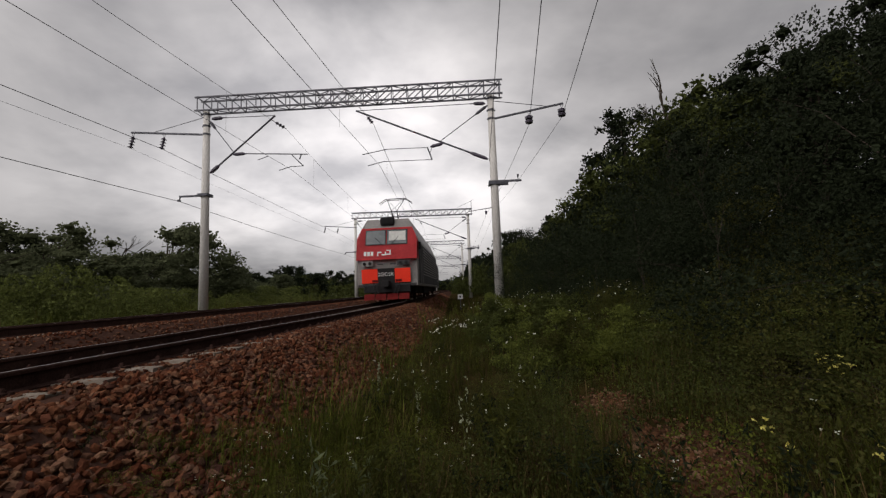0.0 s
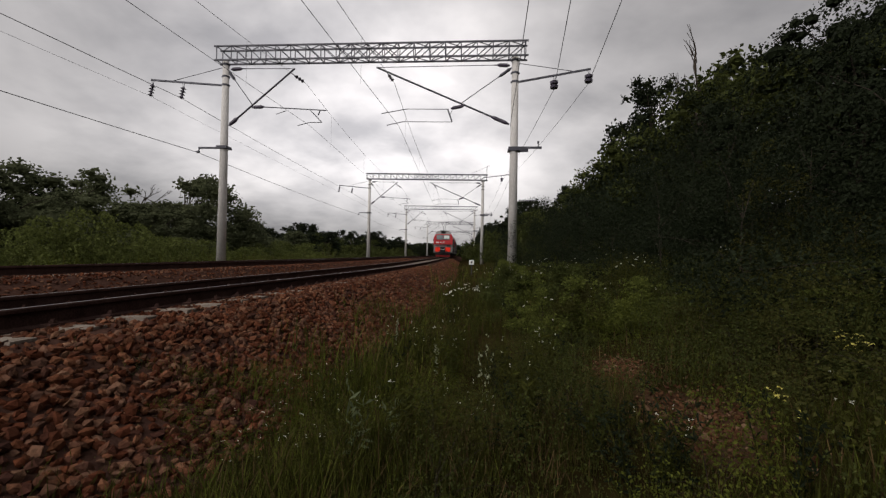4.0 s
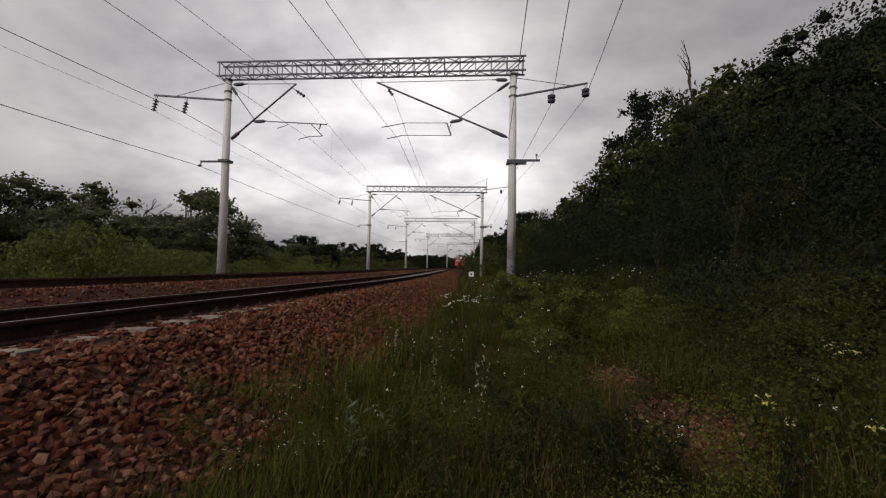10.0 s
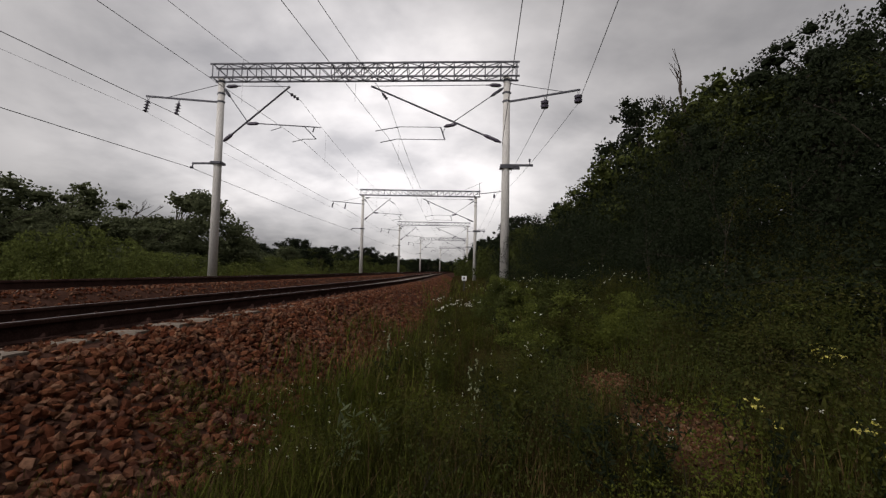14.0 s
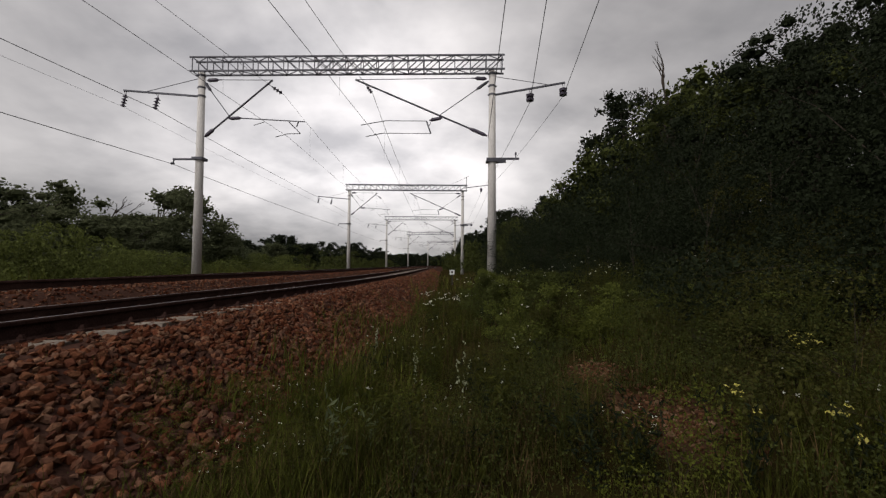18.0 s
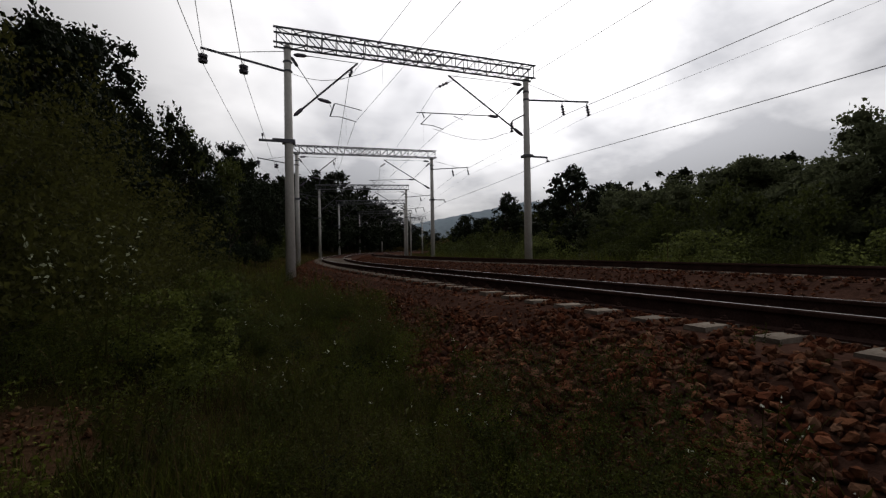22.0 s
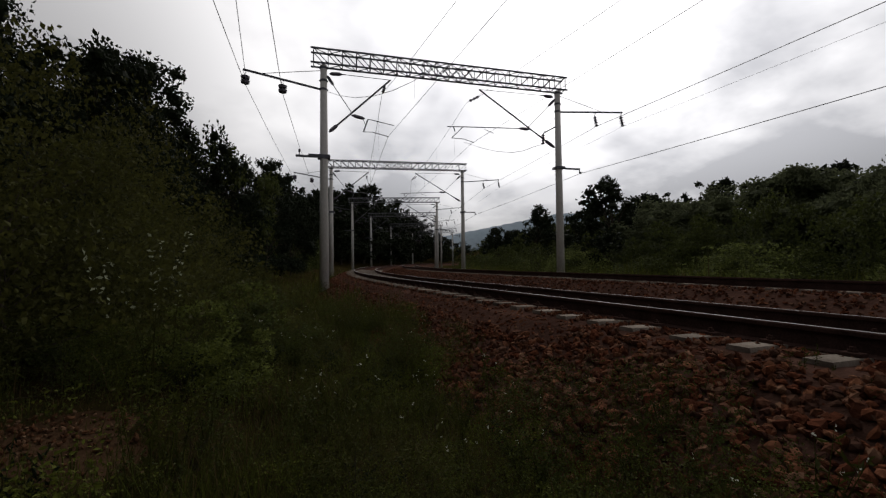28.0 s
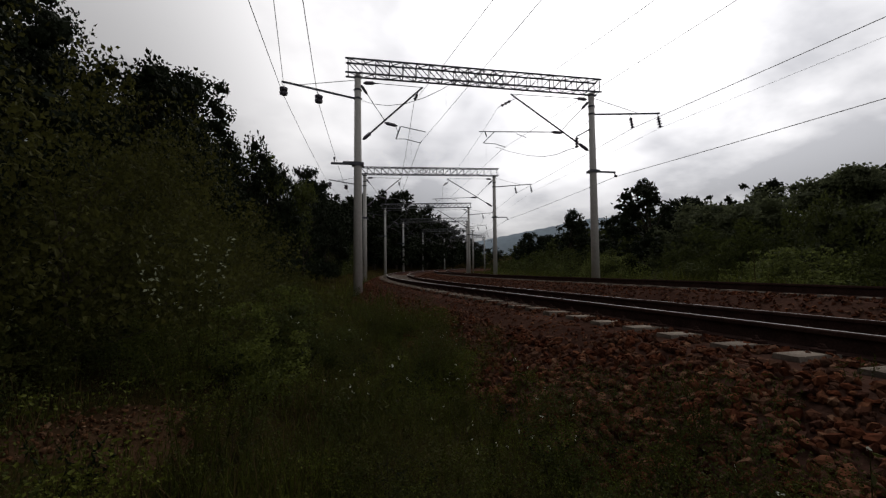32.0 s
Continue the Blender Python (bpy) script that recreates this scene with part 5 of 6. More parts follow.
# ---------------------------------------------------------------- ballast stones
def stone_shapes(seed, count, simple=False):
    """Angular crushed stones: jittered lumps of twenty or twelve faces, flattened."""
    rng = np.random.default_rng(seed)
    bm = bmesh.new()
    if simple:
        bmesh.ops.create_cube(bm, size=0.62)
        bmesh.ops.triangulate(bm, faces=bm.faces[:])
    else:
        bmesh.ops.create_icosphere(bm, subdivisions=1, radius=0.5)
    V0 = np.array([v.co[:] for v in bm.verts])
    F0 = np.array([[v.index for v in f.verts] for f in bm.faces])
    bm.free()
    out = []
    for _ in range(count):
        V = V0 * rng.uniform(0.62, 1.25, (len(V0), 1)) * np.array([1.0, rng.uniform(0.6, 0.95), rng.uniform(0.42, 0.7)])
        out.append(V)
    return out, F0


STONES, STONE_F = stone_shapes(8, 8)
STONES_FAR, STONE_FAR_F = stone_shapes(9, 8, True)


def bed_z(s, u):
    """Height of the bed's surface."""
    return float(np.interp(u, [-2.95, -1.62, -1.3, -0.74, -0.66, 0.66, 0.74, 1.3, 1.85, 2.45, 2.8, 3.41, 3.49, 4.81, 4.89, 5.5, 6.0, 7.3], [-0.95, -0.272, -0.235, -0.272, -0.36, -0.44, -0.378, -0.405, -0.38, -0.09, -0.075, -0.116, -0.20, -0.29, -0.214, -0.255, -0.30, -0.9]))


def rand_turn(rng, n):
    q = rng.normal(size=(n, 4))
    q[:, 1:3] *= 0.45
    q /= np.linalg.norm(q, axis=1)[:, None]
    w, x, y, z = q.T
    return np.stack([np.stack([1 - 2 * (y * y + z * z), 2 * (x * y - w * z), 2 * (x * z + w * y)], -1),
                     np.stack([2 * (x * y + w * z), 1 - 2 * (x * x + z * z), 2 * (y * z - w * x)], -1),
                     np.stack([2 * (x * z - w * y), 2 * (y * z + w * x), 1 - 2 * (x * x + y * y)], -1)], 1)


def scatter_stones(name, rng, s, u, size, lift, mat, parent, label="", shapes=None, tris=None):
    shapes, tris = shapes or STONES, STONE_F if tris is None else tris
    n = len(s)
    R = rand_turn(rng, n)
    hs, ax, ay = np.interp(s, S, HD), np.interp(s, S, AX), np.interp(s, S, AY)
    P = np.stack([ax - u * np.cos(hs), ay - u * np.sin(hs), np.array([bed_z(a, b) for a, b in zip(s, u)]) + lift], 1)
    kind = rng.integers(0, len(shapes), n)
    V = np.array(shapes)[kind] * size[:, None, None] * 1.15
    V = np.einsum("nij,nkj->nki", R, V) + P[:, None, :]
    nv = V.shape[1]
    F = (tris[None] + (np.arange(n) * nv)[:, None, None]).reshape(-1, 3)
    me = bpy.data.meshes.new(name)
    me.vertices.add(n * nv)
    me.vertices.foreach_set("co", V.astype(np.float32).ravel())
    me.loops.add(len(F) * 3)
    me.loops.foreach_set("vertex_index", F.astype(np.int32).ravel())
    me.polygons.add(len(F))
    me.polygons.foreach_set("loop_start", np.arange(0, len(F) * 3, 3, dtype=np.int32))
    me.polygons.foreach_set("loop_total", np.full(len(F), 3, dtype=np.int32))
    me.materials.append(mat)
    me.polygons.foreach_set("use_smooth", np.zeros(len(F), dtype=bool))
    me.update()
    ob = new(name, me)
    ob.parent = parent
    return tagged(ob, label, kind="stuff")


def lay_stones():
    rng = np.random.default_rng(77)

    def field(s0, s1, u0, u1, per):
        n = int((s1 - s0) * (u1 - u0) * per)
        return rng.uniform(s0, s1, n), rng.uniform(u0, u1, n)

    sets = [field(-9, 12, -2.95, -1.42, 380), field(-26, -9, -2.95, -1.44, 150), field(12, 34, -2.95, -1.44, 150), field(34, 70, -2.95, -1.45, 60),
            field(-60, -26, -2.95, -1.45, 110), field(-14, 22, -1.45, -0.9, 380), field(-14, 20, -0.9, 1.3, 80), field(-32, -14, -1.6, -0.92, 340), field(-6.5, 16, -1.1, -0.92, 360), field(-4.5, 7, -2.9, -1.6, 260), field(-12, 16, 1.3, 3.0, 150), field(16, 45, 1.3, 3.0, 55), field(-40, -12, 1.3, 3.0, 110), field(-8, 12, 3.0, 3.3, 150)]
    s, u = np.concatenate([a for a, _ in sets]), np.concatenate([b for _, b in sets])
    # sleeper ends stay clear of stones
    ph = np.abs((s + 41.965) / 0.505 - np.round((s + 41.965) / 0.505)) * 0.505
    free = ~((u > -1.46) & (u < 1.36) & ~((u > -1.1) & (u < -0.92) & (s > -6.5)) & (ph < np.where(s < -5, 0.115, 0.14)) & ((s < 0.5) | (u > -0.9) | (rng.uniform(0, 1, len(s)) < 0.62)))
    free &= np.abs(np.abs(u) - 0.797) > 0.13
    s, u = s[free], u[free]
    size = 0.035 + 0.085 * rng.beta(2.0, 2.6, len(s))
    size = np.where(u > -1.5, np.minimum(size, 0.07), size)
    size = np.where((s < -4) & (u > -1.85) & (u < -0.9), np.minimum(size, 0.06), size)
    size *= np.where((np.abs(s) > 20) & ((u < -1.85) | (s > 0)), 1.25, 1.0)
    # the stones the path passes nearest are single pieces
    near = np.flatnonzero((s > -1.2) & (s < 3.4) & (u < -1.75) & (u > -2.8) & (size > 0.06))[:300]
    keep = np.ones(len(s), bool)
    keep[near] = False
    close = keep & (s > -5.5) & (s < 8) & (u < -1.3)
    rest = keep & ~close
    lift = rng.uniform(-0.01, 0.025, len(s)) + 0.014 * ((s < -4) & (u > -1.4) & (u < -0.9)) - 0.022 * ((s < -4) & (u > -1.85) & (u <= -1.4))
    scatter_stones("ballast_stones", rng, s[close], u[close], size[close], lift[close], M_STONE, bed, "loose crushed stones of the ballast")
    scatter_stones("ballast_stones", rng, s[rest], u[rest], size[rest], lift[rest], M_STONE, bed, "loose crushed stones further along the ballast", STONES_FAR, STONE_FAR_F)
    meshes = []
    for V in STONES:
        me = bpy.data.meshes.new("stone")
        me.from_pydata([tuple(v) for v in V], [], [tuple(f) for f in STONE_F.tolist()])
        me.materials.append(M_STONE_ONE)
        me.update()
        meshes.append(me)
    R = rand_turn(rng, len(near))
    for k, i in enumerate(near):
        p = at(float(s[i]), float(u[i]), bed_z(s[i], u[i]) + float(rng.uniform(0.0, 0.035)))
        ob = new("stone", meshes[int(rng.integers(0, len(meshes)))])
        ob.parent = bed
        ob.matrix_basis = Matrix.LocRotScale(p, Matrix(R[k].tolist()).to_quaternion(), Vector((1, 1, 1)) * float(size[i]) * 1.1)


lay_stones()
bm = bmesh.new()
bmesh.ops.create_icosphere(bm, subdivisions=1, radius=0.085)
jit = random.Random(6)
for v in bm.verts:
    v.co = Vector((v.co.x * 0.72, v.co.y * 0.62, v.co.z * 1.05)) * jit.uniform(0.72, 1.2)
pale = part("pale_stone", bm, material("ochre_stone", (0.16, 0.11, 0.045), (0.34, 0.25, 0.11), 9.0, 0.9, bump=0.5, fine=60), None)
tagged(pale, "pale ochre lump of stone lying on the ballast", "stone")
q = at(0.75, -2.42)
pale.matrix_basis = pose(q.x, q.y, bed_z(0.75, -2.42) + 0.06, 12, 18, 40)

# ---------------------------------------------------------------- grass and herbs
PATCHES = [(1.18, 2.85, 0.36, 0.75), (1.03, 3.95, 0.26, 0.4), (0.75, -3.9, 0.62, 0.55), (0.31, -6.5, 0.35, 0.7)]      # bare earth: x, y, half axes


def bare(x, y):
    d = np.full(np.shape(x), 9.0)
    for px, py, a, b in PATCHES:
        d = np.minimum(d, ((x - px) / a) ** 2 + ((y - py) / b) ** 2)
    return np.where(np.asarray(y) < 0, d + 0.45, d)


def stand_of(x, y):
    """How thickly the grass stands: wide patches, some nearly bare."""
    f = np.sin(x * 1.15 + 2.2 * np.sin(y * 0.55 + 0.4)) * np.sin(y * 0.95 - 1.6 * np.sin(x * 0.6)) + 0.45 * np.sin(x * 3.3 + y * 2.1) * np.sin(y * 2.7 - x)
    return np.clip(0.85 + 0.95 * f, 0.1, 1.5)


def grass_blades(name, label, rng, n, r0, r1, mats, h0, h1, width, ang=(0, 2 * math.pi), u_lo=-11.0, u_hi=-1.98, segs=2):
    """Bent tapering blades in a ring round the camera, off the ballast."""
    r = np.sqrt(rng.uniform(r0 ** 2, r1 ** 2, n))
    a = rng.uniform(*ang, n)
    x, y = -0.4 + r * np.cos(a), -0.5 + r * np.sin(a)
    s, u = su(x, y)
    edge = u_hi + 0.32 * np.exp(-((s - 3.0) / 1.6) ** 2) + 0.22 * np.sin(s * 1.3) + 0.16 * np.sin(s * 3.1 + 1) - 0.5 * rng.uniform(0, 1, n) ** 2
    tuft = 0.5 + 0.5 * np.sin(x * 2.1 + 1.7 * np.sin(y * 1.3)) * np.sin(y * 1.9 + 0.7)
    ok = (u > u_lo) & (u < edge) & (bare(x, y) > rng.uniform(0.4, 1.8, n)) & (rng.uniform(0, 1, n) < 0.12 + 0.88 * np.minimum(1, tuft * stand_of(x, y)))
    x, y, tuft, u = x[ok], y[ok], tuft[ok], u[ok]
    n = len(x)
    z = ground_z(x, y) - 0.02
    h = (h0 + (h1 - h0) * rng.beta(1.6, 2.6, n)) * (0.4 + 1.0 * tuft) * (0.65 + 0.4 * stand_of(x, y))
    t = rng.uniform(0, 2 * math.pi, n)
    lean = rng.uniform(0.1, 0.65, n)
    d = np.stack([np.cos(t), np.sin(t), np.zeros(n)], 1)
    sd = np.stack([-np.sin(t), np.cos(t), np.zeros(n)], 1)
    P = np.stack([x, y, z], 1)
    w = (width * rng.uniform(0.6, 1.4, n))[:, None]
    pts = []
    for k in range(segs + 1):
        f = k / segs
        c = P + np.array([0, 0, 1.0]) * (h * (f - 0.18 * lean * f * f))[:, None] + d * (h * lean * f * f)[:, None]
        ww = w * (1 - f) ** 0.7 + 0.0008
        pts.append((c - sd * ww, c + sd * ww))
    Q = [np.stack([pts[k][0], pts[k][1], pts[k + 1][1], pts[k + 1][0]], 1) for k in range(segs)]
    # quads of one blade share their vertices' places, so each reads as one piece
    V = np.concatenate(Q)
    # brighter and duller patches, brightest along the foot of the ballast
    bright = 0.5 + 0.5 * np.sin(x * 1.3 + 2 * np.sin(y * 0.9)) * np.cos(y * 1.1 + x * 0.4)
    bright = np.clip(0.05 + 0.5 * bright ** 2 + 0.3 * np.clip((u + 4.0) / 1.2, 0, 1), 0, 0.8)
    bright = np.clip(bright + 0.75 * np.exp(-((x + 1.95) ** 2 + (y - 2.9) ** 2) / 1.0), 0, 0.95)
    # a drier, browner stretch beside the bare patch
    dry = 0.13 + 0.35 * np.exp(-((x - 0.4) ** 2 + (y - 2.8) ** 2) / 0.8) + 0.2 * np.exp(-((x - 0.2) ** 2 + (y + 4.5) ** 2) / 1.2)
    pick = rng.uniform(0, 1, n)
    idx = np.tile(np.where(pick < dry, 2, np.where(pick < dry + bright * (1 - dry), 1, 0)), segs)
    me = quad_mesh(name, V, mats, idx)
    return tagged(new(name, me), label, "grass", kind="stuff")


rng = np.random.default_rng(5)
GM = [M_GRASS, M_GRASS_Y, M_DRY]
grass_blades("grass", "rough dark green grass beside the ballast", rng, 200000, 0.3, 4.5, GM, 0.06, 0.36, 0.0028)
grass_blades("grass", "rough dark green grass further along the line", rng, 170000, 4.5, 13, GM, 0.10, 0.5, 0.006)
grass_blades("grass", "tall grass along the woodland edge", rng, 110000, 13, 45, GM, 0.3, 0.8, 0.016, segs=1)
grass_blades("grass", "tall green grass beyond the second track", rng, 260000, 9, 48, [M_GRASS_Y, M_GRASS_Y, M_DRY], 0.4, 1.2, 0.016, u_lo=7.4, u_hi=17.0, segs=1)


def ground_cover(rng, n):
    """Low broad leaves between the grass."""
    r = np.sqrt(rng.uniform(0.3 ** 2, 14 ** 2, n))
    a = rng.uniform(0, 2 * math.pi, n)
    x, y = -0.4 + r * np.cos(a), -0.5 + r * np.sin(a)
    s, u = su(x, y)
    ok = (u > -10.5) & (u < -2.4 + 0.3 * np.sin(s * 1.3)) & (bare(x, y) > rng.uniform(0.6, 1.7, n)) & (rng.uniform(0, 1, n) < 0.15 + 0.85 * np.minimum(1, stand_of(y * 0.9 + 3, x * 1.1)))
    x, y, r = x[ok], y[ok], r[ok]
    P = np.stack([x, y, ground_z(x, y) + rng.beta(1.2, 3, len(x)) * 0.3], 1)
    V = leaves(rng, P, 0.018, 0.1, 0.2)
    c = P[:, None, :]
    V = c + (V - c) * (0.7 + r * 0.09)[:, None, None]
    me = quad_mesh("ground_cover", V, [M_LEAF_M, M_LEAF_L], (rng.uniform(0, 1, len(x)) < np.clip(0.05 + 0.035 * r, 0, 0.3)).astype(np.int32))
    tagged(new("ground_cover", me), "low leafy ground cover between the grass", "plants", kind="stuff")


ground_cover(rng, 190000)


def bare_patch_stones():
    rg = np.random.default_rng(12)
    for px, py, a, b in PATCHES:
        V = []
        n = 760 if py > 0 else 340
        k = 26
        g = [(px + a * 1.15 * (1 + 0.22 * math.sin(3 * t + px) + 0.1 * math.sin(7 * t)) * r * math.cos(t), py + b * 1.15 * (1 + 0.22 * math.sin(3 * t + px) + 0.1 * math.sin(7 * t)) * r * math.sin(t)) for r in (0.34, 0.67, 1.0) for t in [2 * math.pi * i / k for i in range(k)]]
        pv = [(px, py, gz(px, py) + 0.012)] + [(x, y, gz(x, y) + (0.012 if i < 2 * k else -0.03)) for i, (x, y) in enumerate(g)]
        pf = [(0, 1 + i, 1 + (i + 1) % k) for i in range(k)] + [(1 + r * k + i, 1 + (r + 1) * k + i, 1 + (r + 1) * k + (i + 1) % k, 1 + r * k + (i + 1) % k) for r in range(2) for i in range(k)]
        tagged(mesh_from("bare_earth", pv, pf, M_SOIL, smooth=True), "patch of bare brown earth in the grass", "ground", kind="structure")
        R = rand_turn(rg, n)
        for i in range(n):
            q = rg.normal(size=2) * 0.45
            x, y = px + q[0] * a, py + q[1] * b
            size = 0.018 + 0.065 * rg.beta(1.2, 4)
            V.append((STONES[i % 8] * size) @ R[i].T + np.array([x, y, gz(x, y) + size * 0.3 + 0.012]))
        V = np.concatenate(V)
        F = np.concatenate([STONE_F + i * 12 for i in range(n)])
        ob = mesh_from("gravel", V, [tuple(f) for f in F.tolist()], M_GRAVEL)
        tagged(ob, "small brown stones on bare earth", "gravel", kind="stuff")


bare_patch_stones()


def herb(name, label, category, seed, height, stems, leaf, n_leaf, mat, flower=None, n_flower=0, fsize=0.02, spread=0.12, group="wild herbs in the grass", low=0.1, broad=0.14, long=1.5):
    """A leafy herb: thin stems with leaves along them, and flower heads at the tips."""
    rng = np.random.default_rng(seed)
    rd = random.Random(seed)
    t = thing(name, label, category, group)
    bm = bmesh.new()
    LP, FP = [], []
    for _ in range(stems):
        a = rd.uniform(0, 2 * math.pi)
        b = Vector((rd.uniform(-1, 1), rd.uniform(-1, 1), 0)) * spread * 0.4
        top = b + Vector((math.cos(a) * spread, math.sin(a) * spread, height * rd.uniform(0.75, 1.05)))
        mid = b.lerp(top, 0.5) + Vector((0, 0, height * 0.05))
        rod(bm, b - Vector((0, 0, 0.05)), mid, 0.004, 0.003, n=4)
        rod(bm, mid, top, 0.003, 0.0015, n=4)
        for k in range(n_leaf // stems):
            f = rd.uniform(low, 0.98)
            LP.append((b.lerp(mid, f * 2) if f < 0.5 else mid.lerp(top, f * 2 - 1))[:])
        for k in range(n_flower // stems):
            FP.append((top + Vector((rd.uniform(-1, 1), rd.uniform(-1, 1), rd.uniform(-2.4, 0.6))) * fsize * 1.3)[:])
    tagged(part("stem", bm, M_GRASS, t), kind="stuff")
    me = quad_mesh("leaves", leaves(rng, np.array(LP), leaf * long, droop=-0.2, broad=broad), [mat])
    o = tagged(new("foliage", me), kind="stuff")
    o.parent = t
    if FP:
        me = quad_mesh("flowers", leaves(rng, np.repeat(np.array(FP), 3, axis=0), fsize, droop=0.0), [flower])
        o = tagged(new("flower_head", me), kind="stuff")
        o.parent = t
    return t


HERBS = [
    herb("herb", "leafy green weed among the grass", "plant", 31, 0.5, 7, 0.025, 220, M_LEAF_M),
    herb("herb", "tall narrow-leaved weed with upright stems", "plant", 32, 0.7, 6, 0.03, 240, M_GRASS),
    herb("herb", "dark broad-leaved weed among the grass", "plant", 33, 0.4, 8, 0.03, 220, M_LEAF_D, spread=0.2),
]
FLOWERS = [
    herb("yellow_flower", "yellow toadflax in bloom among the grass", "flower", 41, 0.45, 4, 0.04, 60, M_GRASS, M_PETAL_Y, 12, 0.026, 0.07, "wild flowers in the grass"),
    herb("white_flower", "small white wild flowers on thin stems", "flower", 42, 0.5, 5, 0.05, 50, M_GRASS, M_PETAL_W, 10, 0.011, 0.16, "wild flowers in the grass"),
    herb("white_flower", "tall white wild flowers standing above the weeds", "flower", 45, 1.25, 4, 0.05, 40, M_GRASS, M_PETAL_W, 4, 0.026, 0.22, "wild flowers in the grass"),
    herb("pale_flower", "pale yellow flower spikes on tall stems", "flower", 43, 0.7, 4, 0.05, 60, M_GRASS, M_PETAL_W, 8, 0.011, 0.14, "wild flowers in the grass"),
]

STALKS = [
    herb("tall_stalk", "tall stalk with narrow grey-green leaves", "plant", 34, 0.62, 3, 0.062, 48, M_SAGE, spread=0.07, low=0.25, broad=0.1),
    herb("tall_stalk", "tall stalk with small rounded pale leaves", "plant", 35, 0.72, 3, 0.034, 66, M_PALE, spread=0.08, low=0.2, broad=0.34, long=1.0),
]

UMBEL = herb("white_umbel", "white umbel flowers on tall thin stems", "flower", 44, 0.72, 4, 0.05, 40, M_GRASS, M_PETAL_W, 4, 0.05, 0.2, "wild flowers in the grass")
PALE = herb("pale_shrub", "shrub with pale silvery leaves in the thicket", "shrub", 51, 1.35, 7, 0.034, 84, M_PALE, spread=0.38, low=0.5, broad=0.3, long=1.0)


WEEDS = [
    make_tree("weed_clump", "tall fresh green broad-leaved weeds", "plants", 81, 1.0, 1.05, 0.03, 4000, 0.043, M_WEED, False, 26, "tall weeds along the wood"),
    make_tree("weed_clump", "tall dull green broad-leaved weeds", "plants", 82, 1.0, 1.15, 0.03, 4000, 0.045, M_LEAF_M, False, 28, "tall weeds along the wood"),
    make_tree("weed_clump", "tall olive green weeds with narrow leaves", "plants", 83, 1.0, 0.9, 0.03, 4000, 0.038, M_OLIVE, False, 26, "tall weeds along the wood"),
]


def place_weeds():
    rd = random.Random(23)
    for count, s0, s1, u0, u1, top, kinds in ((56, 5.2, 15.0, -8.6, -4.7, 0.2, (0, 0, 1, 1, 2)), (16, 3.4, 6.5, -9.0, -6.2, 0.12, (0, 1, 2)), (38, -13.0, -4.6, -7.4, -4.2, 0.0, (0, 0, 1, 2)), (14, -20.0, -12.0, -7.0, -4.6, 0.1, (1, 2))):
        for _ in range(count):
            q = at(rd.uniform(s0, s1), rd.uniform(u0, u1))
            if bare(np.array([q.x]), np.array([q.y]))[0] < 2.5:
                continue
            h = min(1.35, max(0.4, top - gz(q.x, q.y) + rd.uniform(-0.32, 0.14)))
            plant(WEEDS[rd.choice(kinds)], q.x, q.y, h, rd.uniform(0.7, 1.15), rd.uniform(0, 360), 0.03)


LOW = [
    make_tree("low_shrub", "low rounded olive green shrub in the grass", "shrub", 71, 0.62, 0.95, 0.02, 3000, 0.016, M_OLIVE, False, 30, "low shrubs in the grass"),
    make_tree("low_shrub", "low dull green shrub with tiny leaves", "shrub", 72, 0.55, 1.05, 0.02, 3000, 0.016, M_LEAF_M, False, 34, "low shrubs in the grass"),
    make_tree("low_shrub", "low fresh green shrub in the grass", "shrub", 73, 0.5, 0.8, 0.02, 2600, 0.015, M_GRASS_Y, False, 26, "low shrubs in the grass"),
]


def place_shrubs():
    rd = random.Random(17)
    n = 0
    while n < 105:
        r = 2.3 + 8.5 * rd.random() ** 1.1
        a = rd.uniform(0, 2 * math.pi)
        x, y = -0.4 + r * math.cos(a), -0.5 + r * math.sin(a)
        u = float(su(np.array([x]), np.array([y]))[1][0])
        if not -9 < u < -3.5 or bare(np.array([x]), np.array([y]))[0] < 2.2:
            continue
        far = min(1.0, (-u - 3.5) / 3.5)
        k = rd.uniform(0.55, 0.9) + 0.55 * far
        plant(LOW[2] if rd.random() < 0.35 * (1 - far) + 0.08 else LOW[rd.randrange(2)], x, y, k, k * rd.uniform(0.9, 1.25), rd.uniform(0, 360), 0.03)
        n += 1


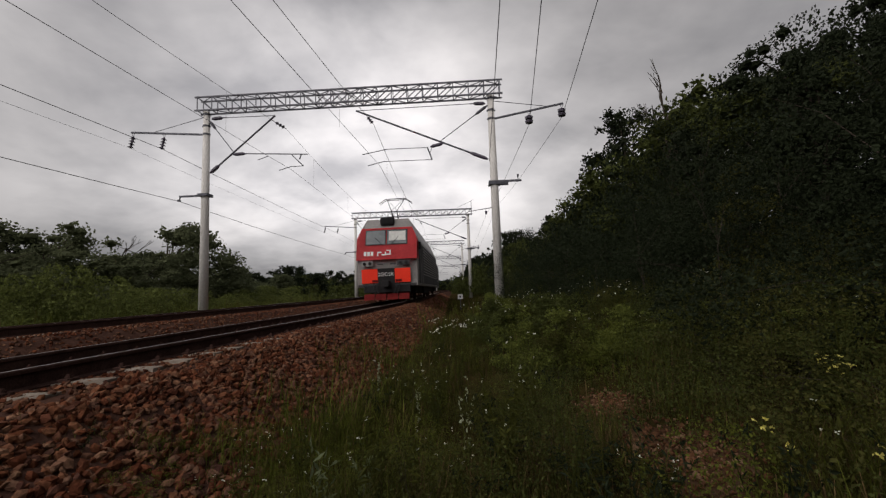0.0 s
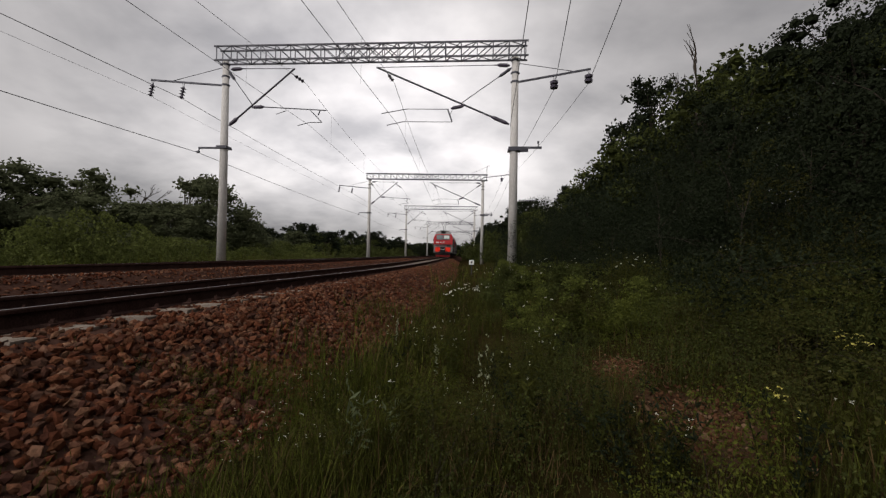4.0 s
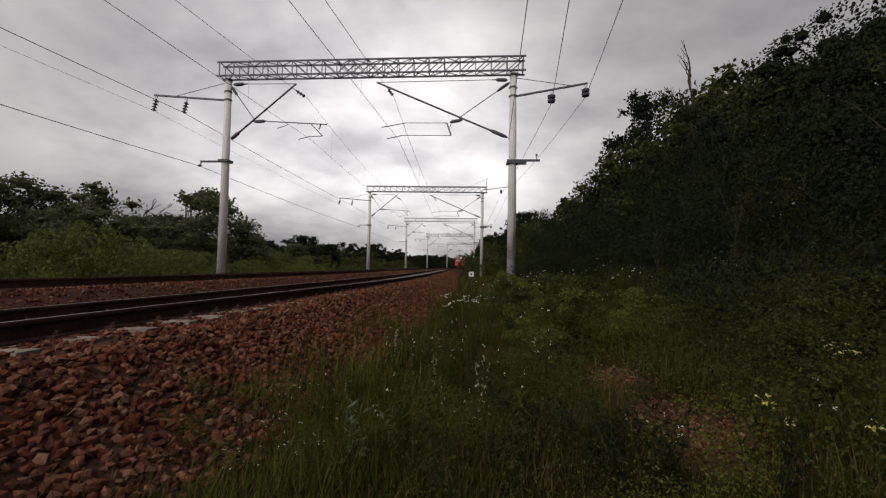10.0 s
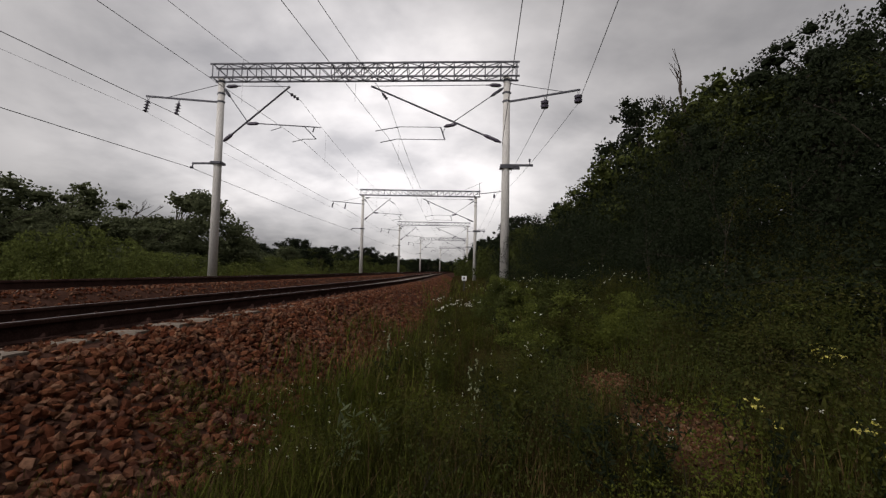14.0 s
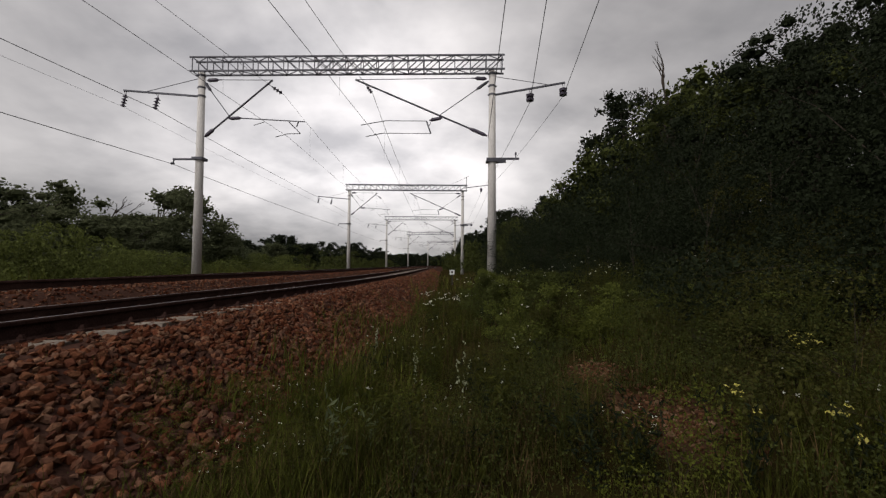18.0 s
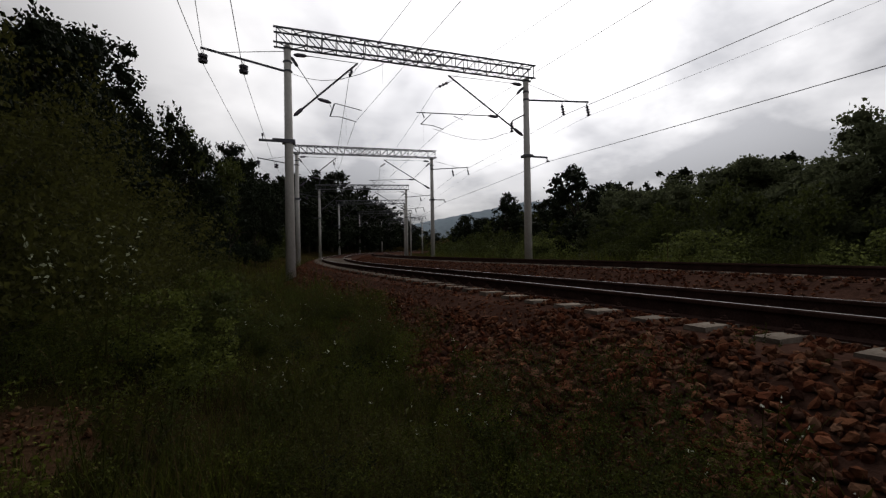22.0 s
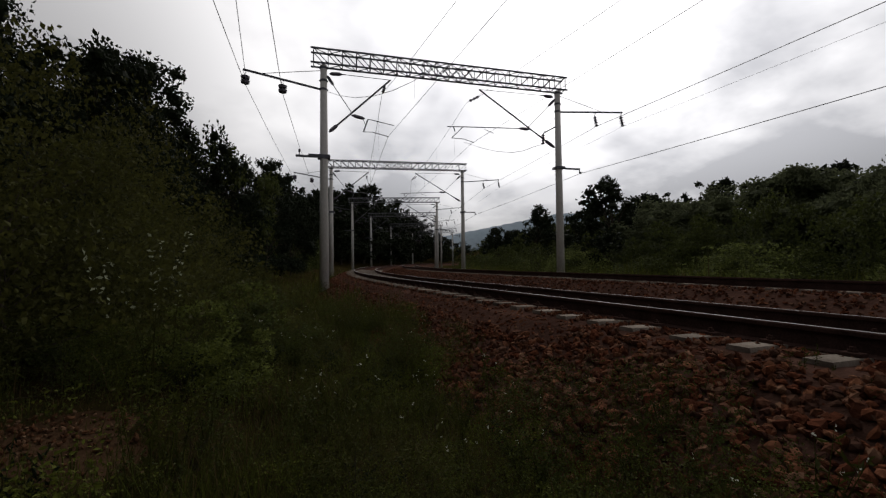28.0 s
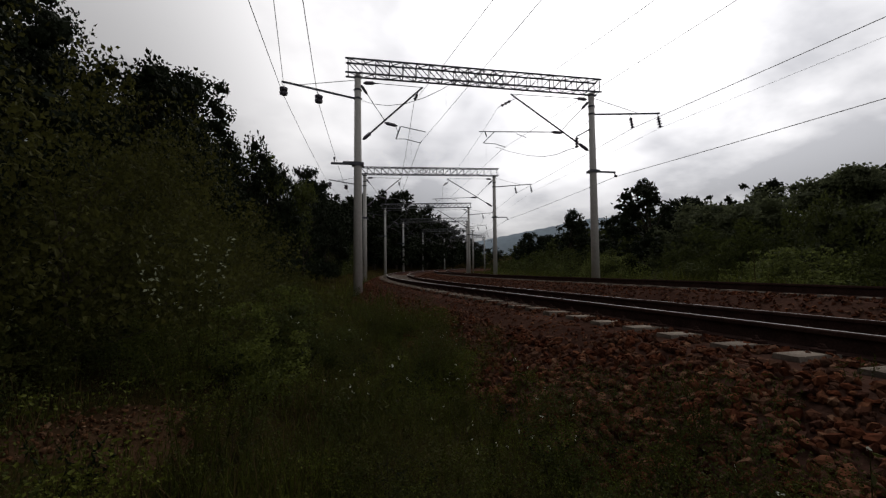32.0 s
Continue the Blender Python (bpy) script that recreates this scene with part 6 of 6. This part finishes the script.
def place_rank():
    """Rank weeds at the foot of the ballast."""
    rd = random.Random(41)
    for count, s0, s1, u0, u1, h0, h1 in ((34, -9.5, -1.9, -4.3, -3.0, 0.6, 0.95), (44, -9.0, -1.2, -3.1, -2.25, 0.75, 1.15), (24, -22.0, -9.0, -4.6, -2.6, 0.9, 1.3), (12, -1.9, -0.7, -3.1, -2.3, 0.6, 0.9)):
        for _ in range(count):
            q = at(rd.uniform(s0, s1), rd.uniform(u0, u1))
            if bare(np.array([q.x]), np.array([q.y]))[0] < 1.7 or math.hypot(q.x + 0.42, q.y + 0.6) < 1.25:
                continue
            plant(LOW[rd.choice((0, 1, 2, 2))], q.x, q.y, rd.uniform(h0, h1), rd.uniform(0.65, 1.0), rd.uniform(0, 360), 0.03)
            if rd.random() < 0.7:
                plant(HERBS[rd.randrange(3)], q.x + rd.uniform(-0.3, 0.3), q.y + rd.uniform(-0.3, 0.3), rd.uniform(0.5, 0.8), rd.uniform(0.7, 1.1), rd.uniform(0, 360), 0.02)
            if rd.random() < 0.3:
                plant(FLOWERS[rd.choice((1, 3))], q.x + rd.uniform(-0.4, 0.4), q.y + rd.uniform(-0.4, 0.4), rd.uniform(0.7, 1.0), 0.8, rd.uniform(0, 360), 0.02)


place_shrubs()
place_weeds()
place_rank()


def place_herbs():
    rd = random.Random(9)
    n = 0
    while n < 300:
        r = 2.6 + 12.4 * rd.random() ** 1.1
        a = rd.uniform(0, 2 * math.pi)
        x, y = -0.4 + r * math.cos(a), -0.5 + r * math.sin(a)
        s, u = su(np.array([x]), np.array([y]))
        if not -10 < u[0] < -3.2 or bare(np.array([x]), np.array([y]))[0] < 1.8:
            continue
        k = rd.random()
        far = min(1.0, (-u[0] - 2.9) / 3.0)
        if k < 0.78:
            plant(HERBS[rd.randrange(3)], x, y, rd.uniform(0.6, 1.0) + 0.4 * far, rd.uniform(0.7, 1.3), rd.uniform(0, 360), 0.02)
        elif k < 0.87:
            plant(FLOWERS[1], x, y, rd.uniform(0.6, 1.0), 1.0, rd.uniform(0, 360), 0.02)
        else:
            plant(FLOWERS[3], x, y, rd.uniform(0.7, 1.1), 1.0, rd.uniform(0, 360), 0.02)
        n += 1
    for x, y in ((1.36, 2.26), (2.07, 2.68), (2.16, 2.85), (1.38, 1.59)):
        plant(FLOWERS[0], x, y, 0.75, 0.8, rd.uniform(0, 360), 0.02)
    for i in range(9):
        plant(UMBEL, -0.62 + 0.14 * (i - 4) + rd.uniform(-0.08, 0.08), 11.0 + rd.uniform(-2.2, 1.6), rd.uniform(0.8, 1.45), 0.9, rd.uniform(0, 360), 0.02)
    for i in range(11):
        plant(UMBEL, -16.6 + rd.uniform(-0.5, 0.5), 8.9 + rd.uniform(-2.2, 1.6), rd.uniform(1.6, 2.1), 1.3, rd.uniform(0, 360), 0.02)
    for i in range(26):
        q = at(rd.uniform(5.0, 13.0), rd.uniform(-8.2, -4.0))
        plant(FLOWERS[2], q.x, q.y, rd.uniform(0.55, 0.8), 1.0, rd.uniform(0, 360), 0.02)
    for x, y in ((0.61, 2.12), (0.66, 2.2), (3.0, 3.7), (3.3, 4.0), (2.9, 4.3)):
        plant(FLOWERS[1], x, y, 0.8, 0.8, rd.uniform(0, 360), 0.02)
    for i in range(12):
        plant(FLOWERS[1], -1.75 + rd.uniform(-0.4, 0.6), 2.7 + rd.uniform(-0.6, 0.8), rd.uniform(0.5, 0.75), 0.8, rd.uniform(0, 360), 0.02)
    for i in range(14):
        plant(LOW[2], -1.9 + rd.uniform(-0.55, 0.7), 2.9 + rd.uniform(-0.7, 1.1), rd.uniform(0.45, 0.7), rd.uniform(0.4, 0.6), rd.uniform(0, 360), 0.03)
    for x, y, h in ((0.36, -4.6, 1.0),):
        plant(PALE, x, y, h, 1.0, rd.uniform(0, 360), 0.02)
    for x, y, h in ((-3.35, -1.8, 0.5), (-3.5, -2.15, 0.65), (-3.05, -2.3, 0.55), (-2.8, 2.45, 0.7), (-2.55, 2.75, 0.55), (-2.3, -2.9, 0.7)):
        plant(HERBS[rd.randrange(3)], x, y, h, 0.8, rd.uniform(0, 360), 0.02)
    plant(STALKS[0], -1.03, 2.05, 0.95, 0.8, 30, 0.02)
    plant(STALKS[0], -0.86, 2.35, 0.7, 0.8, 130, 0.02)
    plant(STALKS[1], -0.27, 3.3, 1.0, 0.8, 80, 0.02)
    plant(STALKS[1], -0.75, 4.1, 0.7, 0.7, 10, 0.02)
    plant(STALKS[1], -1.4, 5.2, 0.8, 0.8, 210, 0.02)


place_herbs()


# ---------------------------------------------------------------- what moves
def motions():
    rows_a, rows_b = [], []
    for i in range(0, 17):
        t = i * 2.0
        s = 21.2 + 12.0 * t
        rows_a.append((t, track_pose(s, NEAR_U) @ pose(0, 0, 0.015)))
        rows_b.append((t, track_pose(s + 17.4, NEAR_U) @ pose(0, 0, 0.015)))
    walk(loco_rear, rows_a)
    walk(loco_front, rows_b)


lay_sleepers()
motions()
